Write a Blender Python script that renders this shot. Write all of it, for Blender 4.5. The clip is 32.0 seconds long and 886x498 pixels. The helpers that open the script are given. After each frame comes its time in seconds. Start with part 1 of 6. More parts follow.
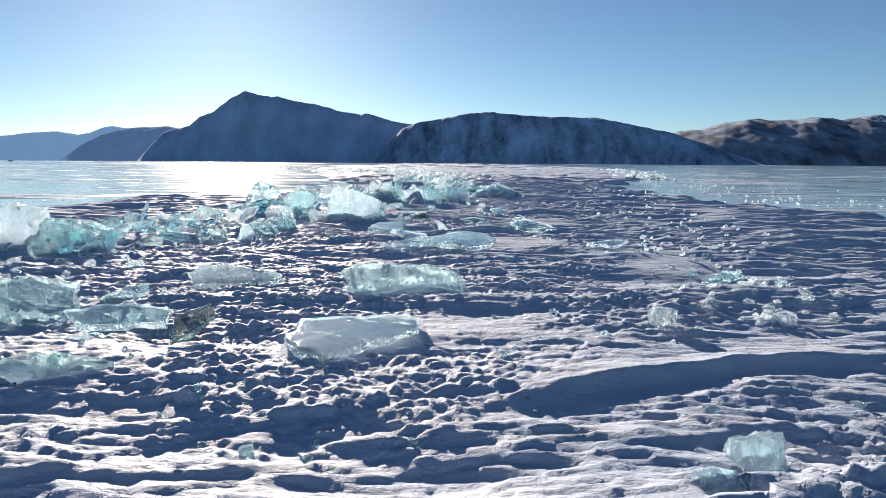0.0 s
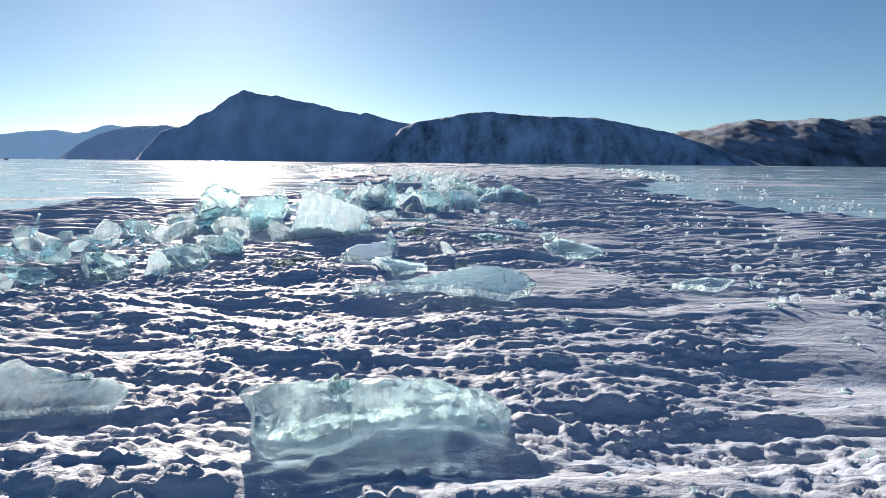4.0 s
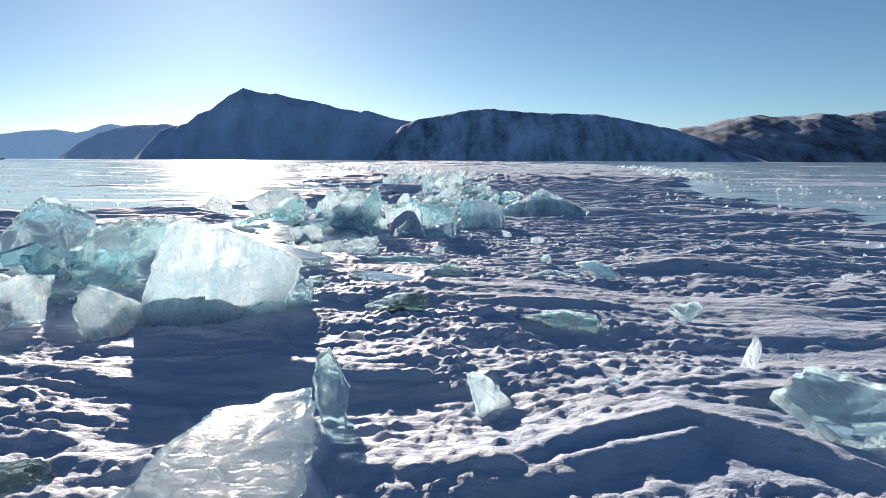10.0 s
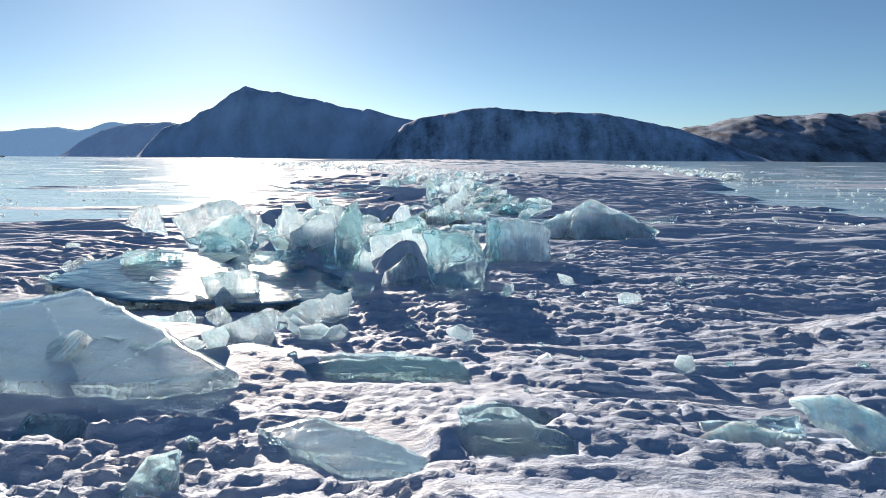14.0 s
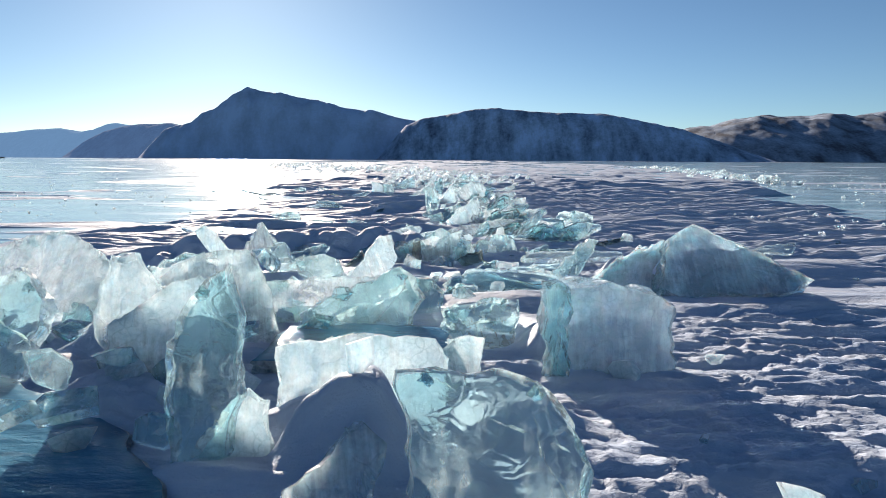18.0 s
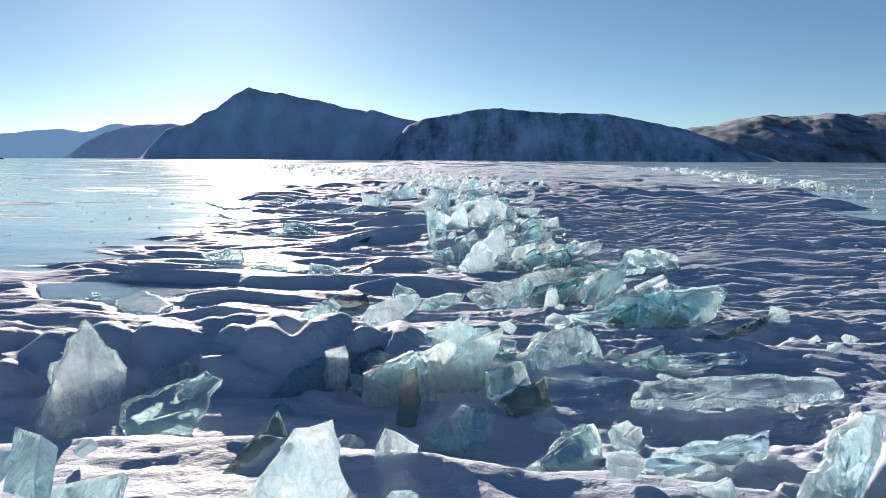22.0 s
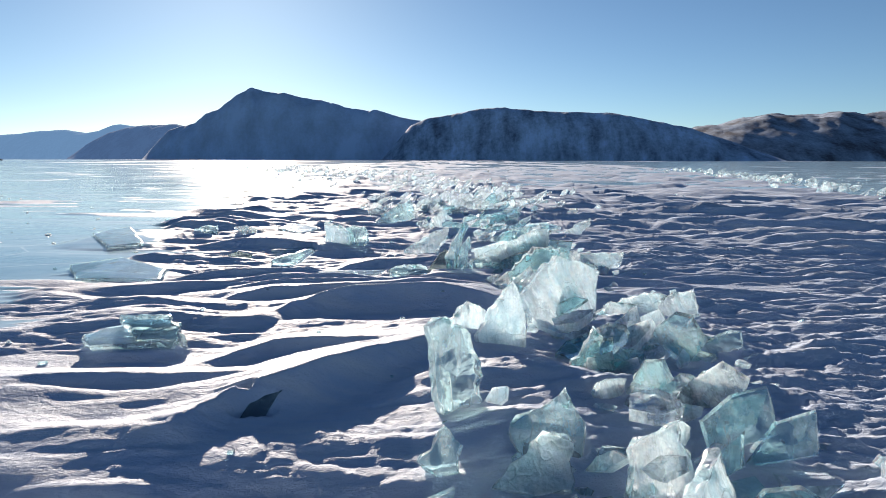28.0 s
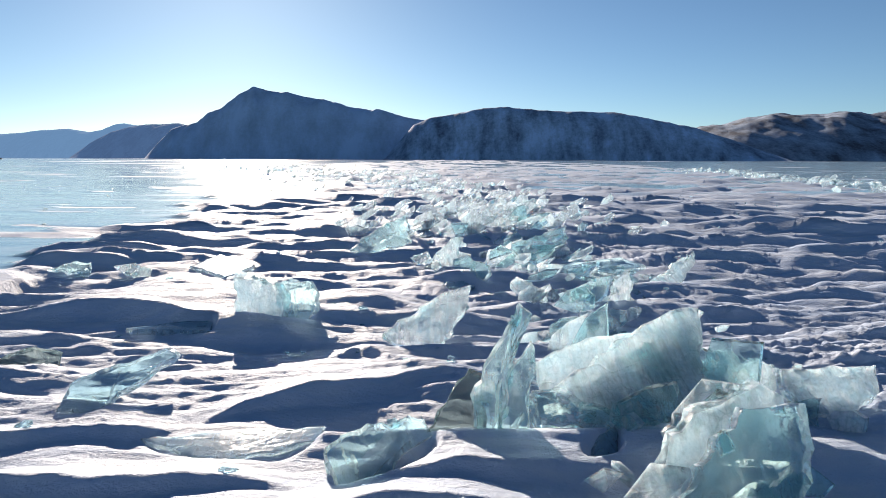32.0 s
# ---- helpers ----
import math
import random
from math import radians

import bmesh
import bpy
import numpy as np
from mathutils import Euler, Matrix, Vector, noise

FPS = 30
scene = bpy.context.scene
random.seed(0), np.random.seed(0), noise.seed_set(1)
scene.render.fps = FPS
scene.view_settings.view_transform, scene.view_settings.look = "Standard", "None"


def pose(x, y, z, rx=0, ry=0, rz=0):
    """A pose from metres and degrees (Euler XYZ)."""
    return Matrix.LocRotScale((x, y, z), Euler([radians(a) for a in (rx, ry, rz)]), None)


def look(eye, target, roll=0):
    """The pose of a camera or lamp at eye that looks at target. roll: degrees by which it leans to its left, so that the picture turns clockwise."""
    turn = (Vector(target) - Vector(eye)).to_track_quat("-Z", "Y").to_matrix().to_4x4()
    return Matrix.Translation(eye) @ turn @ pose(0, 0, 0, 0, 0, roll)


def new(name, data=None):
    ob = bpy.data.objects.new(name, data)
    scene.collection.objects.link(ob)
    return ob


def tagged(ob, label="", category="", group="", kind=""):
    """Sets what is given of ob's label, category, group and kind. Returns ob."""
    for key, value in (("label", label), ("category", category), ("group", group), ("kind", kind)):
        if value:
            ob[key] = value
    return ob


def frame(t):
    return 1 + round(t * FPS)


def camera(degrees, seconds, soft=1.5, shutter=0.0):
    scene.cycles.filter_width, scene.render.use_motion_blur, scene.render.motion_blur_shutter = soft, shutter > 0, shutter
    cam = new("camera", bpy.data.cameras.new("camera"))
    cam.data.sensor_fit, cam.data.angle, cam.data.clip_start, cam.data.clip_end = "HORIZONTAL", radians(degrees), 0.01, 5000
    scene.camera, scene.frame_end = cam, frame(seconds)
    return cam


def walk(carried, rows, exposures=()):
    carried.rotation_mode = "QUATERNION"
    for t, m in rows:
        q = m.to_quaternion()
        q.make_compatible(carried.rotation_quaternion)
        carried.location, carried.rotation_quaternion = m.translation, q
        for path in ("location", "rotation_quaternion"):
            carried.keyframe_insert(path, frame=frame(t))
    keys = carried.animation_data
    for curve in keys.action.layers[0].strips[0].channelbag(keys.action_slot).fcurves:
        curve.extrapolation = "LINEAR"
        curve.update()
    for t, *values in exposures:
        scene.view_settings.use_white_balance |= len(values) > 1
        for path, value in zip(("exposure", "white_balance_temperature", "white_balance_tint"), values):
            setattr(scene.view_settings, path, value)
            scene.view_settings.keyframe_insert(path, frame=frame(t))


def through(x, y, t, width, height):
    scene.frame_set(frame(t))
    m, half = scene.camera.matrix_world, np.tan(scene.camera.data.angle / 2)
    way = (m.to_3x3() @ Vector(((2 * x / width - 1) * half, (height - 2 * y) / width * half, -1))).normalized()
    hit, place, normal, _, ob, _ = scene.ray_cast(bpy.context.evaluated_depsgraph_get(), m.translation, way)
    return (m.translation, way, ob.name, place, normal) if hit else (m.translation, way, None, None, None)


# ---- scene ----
PATH = [
    (0, (2.088, 3.050, 2.275), (2.059, 12.964, 0.968), 0.35),
    (0.5, (2.046, 3.817, 2.269), (2.026, 13.732, 0.963), 0.42),
    (1, (2.006, 4.571, 2.259), (1.993, 14.486, 0.957), 0.47),
    (1.5, (1.974, 5.367, 2.250), (1.962, 15.282, 0.949), 0.51),
    (2, (1.954, 6.089, 2.243), (1.939, 16.004, 0.938), 0.54),
    (2.5, (1.941, 6.911, 2.234), (1.925, 16.825, 0.926), 0.55),
    (3, (1.929, 7.706, 2.221), (1.917, 17.620, 0.914), 0.55),
    (3.5, (1.917, 8.502, 2.210), (1.907, 18.416, 0.903), 0.53),
    (5.5, (1.797, 11.803, 2.256), (1.771, 21.713, 0.918), 0.42),
    (6, (1.771, 12.656, 2.251), (1.734, 22.566, 0.909), 0.39),
    (6.5, (1.747, 13.561, 2.243), (1.704, 23.469, 0.892), 0.35),
    (7, (1.720, 14.424, 2.226), (1.676, 24.332, 0.873), 0.32),
    (7.5, (1.691, 15.343, 2.203), (1.646, 25.252, 0.854), 0.29),
    (8, (1.667, 16.208, 2.182), (1.622, 26.117, 0.839), 0.26),
    (8.5, (1.652, 17.077, 2.169), (1.609, 26.987, 0.828), 0.24),
    (9, (1.643, 17.920, 2.163), (1.603, 27.829, 0.822), 0.23),
    (9.5, (1.631, 18.820, 2.162), (1.595, 28.729, 0.816), 0.22),
    (10, (1.607, 19.652, 2.160), (1.577, 29.561, 0.814), 0.23),
    (10.5, (1.578, 20.532, 2.156), (1.550, 30.442, 0.814), 0.25),
    (11, (1.546, 21.371, 2.154), (1.515, 31.281, 0.815), 0.27),
    (11.5, (1.505, 22.226, 2.154), (1.468, 32.136, 0.817), 0.30),
    (12, (1.459, 23.078, 2.156), (1.416, 32.988, 0.816), 0.32),
    (12.5, (1.413, 23.971, 2.158), (1.365, 33.880, 0.813), 0.35),
    (13, (1.365, 24.854, 2.162), (1.314, 34.762, 0.810), 0.36),
    (13.5, (1.322, 25.783, 2.164), (1.266, 35.690, 0.805), 0.37),
    (14, (1.287, 26.701, 2.162), (1.226, 36.607, 0.797), 0.38),
    (14.5, (1.257, 27.711, 2.151), (1.194, 37.618, 0.787), 0.38),
    (16.5, (1.260, 31.277, 2.096), (1.200, 41.186, 0.751), 0.37),
    (17, (1.245, 32.138, 2.117), (1.165, 42.046, 0.765), 0.37),
    (17.5, (1.218, 33.086, 2.133), (1.125, 42.993, 0.777), 0.35),
    (18, (1.178, 33.990, 2.138), (1.080, 43.898, 0.786), 0.34),
    (18.5, (1.129, 34.832, 2.138), (1.036, 44.741, 0.796), 0.33),
    (19, (1.096, 35.685, 2.150), (1.005, 45.595, 0.815), 0.31),
    (19.5, (1.077, 36.627, 2.184), (0.982, 46.537, 0.848), 0.30),
    (20, (1.050, 37.534, 2.231), (0.949, 47.443, 0.892), 0.30),
    (20.5, (1.011, 38.461, 2.282), (0.905, 48.370, 0.942), 0.29),
    (21, (0.972, 39.346, 2.333), (0.858, 49.255, 0.990), 0.29),
    (21.5, (0.937, 40.277, 2.381), (0.816, 50.185, 1.033), 0.29),
    (22, (0.900, 41.174, 2.418), (0.776, 51.082, 1.069), 0.29),
    (22.5, (0.856, 42.112, 2.445), (0.733, 52.020, 1.098), 0.29),
    (23, (0.813, 43.015, 2.471), (0.687, 52.923, 1.125), 0.30),
    (23.5, (0.780, 43.943, 2.500), (0.644, 53.851, 1.152), 0.30),
    (24, (0.750, 44.874, 2.527), (0.603, 54.782, 1.178), 0.30),
    (24.5, (0.716, 45.854, 2.551), (0.562, 55.761, 1.205), 0.29),
    (25, (0.677, 46.781, 2.581), (0.520, 56.689, 1.238), 0.28),
    (25.5, (0.627, 47.695, 2.620), (0.469, 57.603, 1.278), 0.25),
    (27.5, (0.515, 51.962, 2.682), (0.343, 61.869, 1.329), 0.15),
    (28, (0.474, 53.030, 2.683), (0.296, 62.937, 1.331), 0.12),
    (28.5, (0.441, 54.155, 2.682), (0.253, 64.062, 1.329), 0.09),
    (29, (0.412, 55.260, 2.683), (0.213, 65.165, 1.326), 0.07),
    (29.5, (0.379, 56.414, 2.688), (0.169, 66.318, 1.325), 0.06),
    (30, (0.338, 57.517, 2.694), (0.118, 67.421, 1.324), 0.07),
    (30.5, (0.293, 58.717, 2.695), (0.065, 68.619, 1.322), 0.09),
    (31, (0.243, 59.887, 2.685), (0.010, 69.790, 1.311), 0.12),
    (31.5, (0.176, 61.128, 2.659), (-0.053, 71.032, 1.290), 0.16),
    (32, (0.103, 62.300, 2.617), (-0.116, 72.205, 1.259), 0.21),
]
cam = camera(68.0, 32.0, 0.7)
walk(cam, [(t, look(eye, target, roll)) for t, eye, target, roll in PATH], [(0, 0.99, 6650, 12), (32, 0.99, 6650, 12)])

# ---- light ----
SUN_ELEVATION, SUN_BEARING = radians(16.0), radians(-18.0)
world = bpy.data.worlds.new("sky")
scene.world = world
world.use_nodes = True
sky = world.node_tree.nodes.new("ShaderNodeTexSky")
sky.sky_type, sky.sun_disc = "NISHITA", False
sky.sun_elevation, sky.sun_rotation = SUN_ELEVATION, SUN_BEARING
sky.air_density, sky.dust_density, sky.ozone_density = 0.68, 0.13, 2.0
background = world.node_tree.nodes["Background"]
background.inputs["Strength"].default_value = 0.053
clear_air = world.node_tree.nodes.new("ShaderNodeMix")
clear_air.data_type, clear_air.blend_type = "RGBA", "MULTIPLY"
clear_air.inputs[0].default_value, clear_air.inputs[7].default_value = 1.0, (0.69, 0.85, 0.92, 1)
world.node_tree.links.new(sky.outputs[0], clear_air.inputs[6])
world.node_tree.links.new(clear_air.outputs[2], background.inputs[0])

sun = new("sun", bpy.data.lights.new("sun", "SUN"))
sun.data.energy, sun.data.angle, sun.data.color = 5.0, radians(0.53), (1.0, 0.87, 0.74)
toward = Vector((math.sin(SUN_BEARING) * math.cos(SUN_ELEVATION), math.cos(SUN_BEARING) * math.cos(SUN_ELEVATION), math.sin(SUN_ELEVATION)))
sun.matrix_basis = look(toward * 100, (0, 0, 0))

# ---- materials ----
def material(name):
    mat = bpy.data.materials.new(name)
    mat.use_nodes = True
    nodes = mat.node_tree.nodes
    nodes.clear()
    return mat, nodes, mat.node_tree.links


class Tree:
    """Short hand for wiring one material."""

    def __init__(self, name):
        self.mat, self.nodes, self.links = material(name)
        self.out = self.nodes.new("ShaderNodeOutputMaterial")

    def add(self, kind, ins=(), **settings):
        node = self.nodes.new("ShaderNode" + kind)
        for key, value in settings.items():
            setattr(node, key, value)
        for key, value in dict(ins).items():
            self.put(node.inputs[key], value)
        return node

    def put(self, socket, value):
        if isinstance(value, bpy.types.NodeSocket):
            self.links.new(value, socket)
        else:
            socket.default_value = value

    def noise(self, where, scale, detail=4.0, rough=0.55, stretch=None):
        if stretch:
            where = self.add("Mapping", {"Vector": where, "Scale": stretch}).outputs[0]
        return self.add("TexNoise", {"Vector": where, "Scale": scale, "Detail": detail, "Roughness": rough}).outputs["Fac"]

    def band(self, value, low, high, a=0.0, b=1.0):
        return self.add("MapRange", {"Value": value, "From Min": low, "From Max": high, "To Min": a, "To Max": b}).outputs["Result"]

    def mix(self, fac, a, b):
        node = self.add("Mix", data_type="RGBA")
        self.put(node.inputs[0], fac), self.put(node.inputs[6], a), self.put(node.inputs[7], b)
        return node.outputs[2]

    def math(self, op, a, b=0.0):
        node = self.add("Math", operation=op)
        self.put(node.inputs[0], a), self.put(node.inputs[1], b)
        return node.outputs[0]

    def bump(self, height, strength, distance, normal=None):
        node = self.add("Bump", {"Height": height, "Strength": strength, "Distance": distance})
        if normal is not None:
            self.put(node.inputs["Normal"], normal)
        return node.outputs[0]

    def surface(self, shader):
        self.links.new(shader, self.out.inputs["Surface"])
        return self.mat


def ground_material():
    t = Tree("shade_blued_snow_and_lake_ice")
    where = t.add("NewGeometry").outputs["Position"]
    cover = t.add("Attribute", attribute_name="snow").outputs["Fac"]
    fine = t.noise(where, 13.0, 6.0, 0.65)
    streak = t.noise(where, 1.0, 5.0, 0.6, (0.7, 3.2, 1.0))
    grains = t.noise(where, 38.0, 4.0, 0.65)
    # tones set below snow's own white and bluer, to deepen blue shade
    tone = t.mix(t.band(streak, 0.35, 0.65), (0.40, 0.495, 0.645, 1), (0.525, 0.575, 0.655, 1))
    scour = t.noise(where, 4.0, 6.0, 0.62, (0.75, 1.5, 1.0))
    relief = t.math("ADD", t.math("MULTIPLY", scour, 0.6), t.math("ADD", t.math("MULTIPLY", fine, 0.34), t.math("MULTIPLY", grains, 0.09)))
    snow_bump = t.bump(relief, 1.0, 0.06)
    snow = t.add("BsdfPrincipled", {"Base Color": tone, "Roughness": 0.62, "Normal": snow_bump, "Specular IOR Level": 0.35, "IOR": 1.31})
    # lake ice: dark water below, frost streaks and cracks on it
    frost = t.noise(where, 0.25, 7.0, 0.62, (0.5, 2.0, 1.0))
    crack = t.add("TexVoronoi", {"Vector": where, "Scale": 0.22}, feature="DISTANCE_TO_EDGE").outputs["Distance"]
    ice_tone = t.mix(t.band(frost, 0.42, 0.68), (0.17, 0.30, 0.38, 1), (0.48, 0.61, 0.70, 1))
    ice_tone = t.mix(t.band(crack, 0.0, 0.012, 0.35, 0.0), ice_tone, (0.8, 0.86, 0.9, 1))
    ice_rough = t.band(frost, 0.35, 0.7, 0.07, 0.20)
    ripple = t.bump(t.noise(where, 1.6, 5.0, 0.6), 0.35, 0.03)
    ice = t.add("BsdfPrincipled", {"Base Color": ice_tone, "Roughness": ice_rough, "Normal": ripple, "IOR": 1.31})
    edge = t.band(t.math("ADD", cover, t.math("MULTIPLY", t.math("SUBTRACT", fine, 0.5), 0.35)), 0.42, 0.56)
    both = t.add("MixShader", {0: edge, 1: ice.outputs[0], 2: snow.outputs[0]})
    return t.surface(both.outputs[0])


def ice_material(name, tint, frost_low, frost_high, rough, least, most, dirt=0.0, through=0.8, crazed=0.12, coarse=0.35, streaky=0.3, rimed=1.0, scooped=0.35, deep=0.16):
    """Broken lake ice: glassy body, frosted patches that pass the light on, healed cracks, and rime on upward faces."""
    t = Tree(name)
    where = t.add("TexCoord").outputs["Object"]
    chance = t.add("ObjectInfo").outputs["Random"]
    shifted = t.add("VectorMath", {0: where, 1: t.add("CombineXYZ", {"X": t.math("MULTIPLY", chance, 37.0), "Y": t.math("MULTIPLY", chance, 91.0)}).outputs[0]}, operation="ADD").outputs[0]
    cloud = t.noise(shifted, 1.5, 5.0, 0.6)
    bubbles = t.noise(shifted, 14.0, 4.0, 0.7)
    veil = t.noise(shifted, 3.0, 4.0, 0.6, (2.2, 1.0, 0.5))
    crack = t.add("TexVoronoi", {"Vector": t.add("VectorMath", {0: shifted, 1: t.add("TexNoise", {"Vector": shifted, "Scale": 2.5}).outputs["Color"]}, operation="ADD").outputs[0], "Scale": 1.6}, feature="DISTANCE_TO_EDGE").outputs["Distance"]
    warped = t.add("VectorMath", {0: shifted, 1: t.add("VectorMath", {0: t.add("TexNoise", {"Vector": shifted, "Scale": 9.0, "Detail": 3.0}).outputs["Color"], 1: (0.09, 0.09, 0.09)}, operation="MULTIPLY").outputs[0]}, operation="ADD").outputs[0]
    web = t.add("TexVoronoi", {"Vector": warped, "Scale": 9.0}, feature="DISTANCE_TO_EDGE").outputs["Distance"]
    scoop = t.add("TexVoronoi", {"Vector": warped, "Scale": 5.0}, feature="F1").outputs["Distance"]
    grain = t.math("MULTIPLY", t.math("SUBTRACT", bubbles, 0.5), 0.18)
    thin = t.noise(shifted, 7.0, 3.0, 0.6, (2.4, 1.0, 0.28))
    streaks = t.math("ADD", t.math("MULTIPLY", t.math("SUBTRACT", veil, 0.5), 0.5), t.math("MULTIPLY", t.math("SUBTRACT", thin, 0.5), streaky))
    own = t.math("MULTIPLY", t.math("SUBTRACT", chance, 0.5), 0.22)
    frost = t.band(t.math("ADD", t.math("ADD", cloud, own), t.math("ADD", grain, streaks)), frost_low, frost_high, least, most)
    frost = t.math("MAXIMUM", frost, t.band(crack, 0.0, 0.02, crazed, 0.0))
    up = t.add("SeparateXYZ", {0: t.add("NewGeometry").outputs["Normal"]}).outputs["Z"]
    rime = t.math("MULTIPLY", t.band(up, 0.72, 0.93), t.band(t.noise(shifted, 3.0, 5.0, 0.7), 0.54, 0.62, 0.0, rimed))
    blotch_size = t.band(cloud, 0.35, 0.6)
    grit = t.noise(shifted, 34.0, 3.0, 0.65)
    relief = t.math("ADD", t.math("ADD", t.math("MULTIPLY", grit, t.math("MULTIPLY", blotch_size, 0.14)), t.math("MULTIPLY", t.noise(shifted, 2.2, 4.0, 0.55), 0.8)), t.math("ADD", t.math("MULTIPLY", bubbles, 0.12), t.math("MULTIPLY", t.band(crack, 0.0, 0.05), 0.12)))
    relief = t.math("ADD", relief, t.math("MULTIPLY", scoop, scooped))
    normal = t.bump(relief, coarse, 0.05)
    body = t.mix(t.band(cloud, 0.3, 0.7), tint, [min(1.0, c * 1.12) for c in tint[:3]] + [1])
    glassy = t.add("BsdfPrincipled", {"Base Color": body, "Roughness": t.band(bubbles, 0.3, 0.8, rough * 0.4, rough * 1.6), "IOR": 1.31, "Transmission Weight": 1.0, "Normal": normal})
    milk = t.mix(t.band(bubbles, 0.35, 0.7), (0.71, 0.81, 0.86, 1), (0.86, 0.90, 0.92, 1))
    blotch = t.band(t.noise(shifted, 5.5, 5.0, 0.7), 0.36, 0.62)
    milk = t.mix(blotch, (0.59, 0.73, 0.80, 1), milk)
    milk = t.mix(t.band(grit, 0.40, 0.54, 0.25, 0.0), milk, (0.28, 0.40, 0.46, 1))
    milk = t.mix(t.math("MULTIPLY", t.band(web, 0.0, 0.09, 0.5, 0.0), t.band(veil, 0.4, 0.6)), milk, (0.28, 0.42, 0.47, 1))
    if dirt:
        milk = t.mix(t.band(cloud, 0.45, 0.6, 0.0, dirt), milk, (0.03, 0.04, 0.035, 1))
    passing = t.add("BsdfTranslucent", {"Color": milk, "Normal": normal})
    facing = t.add("BsdfPrincipled", {"Base Color": milk, "Roughness": 0.3, "IOR": 1.31, "Normal": normal, "Subsurface Weight": 1.0, "Subsurface Radius": (0.7, 1.0, 1.1), "Subsurface Scale": deep, "Subsurface Anisotropy": 0.5})
    frosted = t.add("MixShader", {0: 1 - through, 1: passing.outputs[0], 2: facing.outputs[0]})
    shine = t.add("BsdfGlossy", {"Color": (1, 1, 1, 1), "Roughness": 0.10, "Normal": normal})
    frosted = t.add("MixShader", {0: 0.06, 1: frosted.outputs[0], 2: shine.outputs[0]})
    ice = t.add("MixShader", {0: frost, 1: glassy.outputs[0], 2: frosted.outputs[0]})
    snow = t.add("BsdfPrincipled", {"Base Color": (0.60, 0.66, 0.73, 1), "Roughness": 0.65, "Normal": normal})
    return t.surface(t.add("MixShader", {0: rime, 1: ice.outputs[0], 2: snow.outputs[0]}).outputs[0])


def hill_material(name, rock, snow, low, high, haze=None, amount=0.0, furrow=(1.2, 0.6, 0.75)):
    t = Tree(name)
    geo = t.add("NewGeometry")
    where = geo.outputs["Position"]
    gully = t.noise(where, 0.012, 8.0, 0.62, furrow)
    scrub = t.noise(where, 0.11, 5.0, 0.7)
    cover = t.band(t.math("ADD", gully, t.math("MULTIPLY", t.math("SUBTRACT", scrub, 0.5), 0.35)), low, high)
    tone = t.mix(cover, rock, snow)
    relief = t.bump(t.math("ADD", gully, t.math("MULTIPLY", scrub, 0.25)), 0.25, 8.0)
    base = t.add("BsdfPrincipled", {"Base Color": tone, "Roughness": 0.9, "Specular IOR Level": 0.1, "Normal": relief}).outputs[0]
    # distance haze painted on as an even blue glow of the slope
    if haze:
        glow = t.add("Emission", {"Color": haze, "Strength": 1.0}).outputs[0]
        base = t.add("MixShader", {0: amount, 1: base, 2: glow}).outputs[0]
    return t.surface(base)


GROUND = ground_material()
ICE_WHITE = ice_material("bubbly_white_ice", (0.92, 0.97, 0.99, 1), 0.30, 0.60, 0.07, 0.08, 0.93, streaky=0.35, coarse=0.8, through=0.72, deep=0.28)
ICE_CLEAR = ice_material("clear_turquoise_ice", (0.62, 0.89, 0.925, 1), 0.50, 0.74, 0.04, 0.02, 0.42, coarse=0.6, through=0.7)
ICE_SHEET = ice_material("smooth_lake_ice", (0.72, 0.91, 0.97, 1), 0.40, 0.76, 0.16, 0.05, 0.45, coarse=0.22, crazed=0.25, rimed=0.0, scooped=0.1)
ICE_POOL = ice_material("smooth_turquoise_lake_ice", (0.56, 0.84, 0.93, 1), 0.46, 0.78, 0.12, 0.02, 0.32, coarse=0.22, crazed=0.2, rimed=0.0, scooped=0.1)
ICE_MILKY = ice_material("milky_grey_ice", (0.70, 0.84, 0.91, 1), 0.36, 0.66, 0.12, 0.3, 0.85, through=0.12, streaky=0.4, coarse=0.25, deep=0.3)
ICE_DARK = ice_material("dark_clear_ice", (0.30, 0.38, 0.38, 1), 0.60, 0.80, 0.08, 0.02, 0.7, dirt=0.8)
BROKEN_EDGE = ice_material("broken_ice_edge", (0.74, 0.93, 0.97, 1), 0.42, 0.62, 0.06, 0.06, 0.7, crazed=0.4, coarse=1.2, scooped=0.6)
DARK_EDGE = ice_material("dark_broken_ice_edge", (0.25, 0.40, 0.38, 1), 0.55, 0.75, 0.15, 0.05, 0.6, dirt=0.7, coarse=1.0)


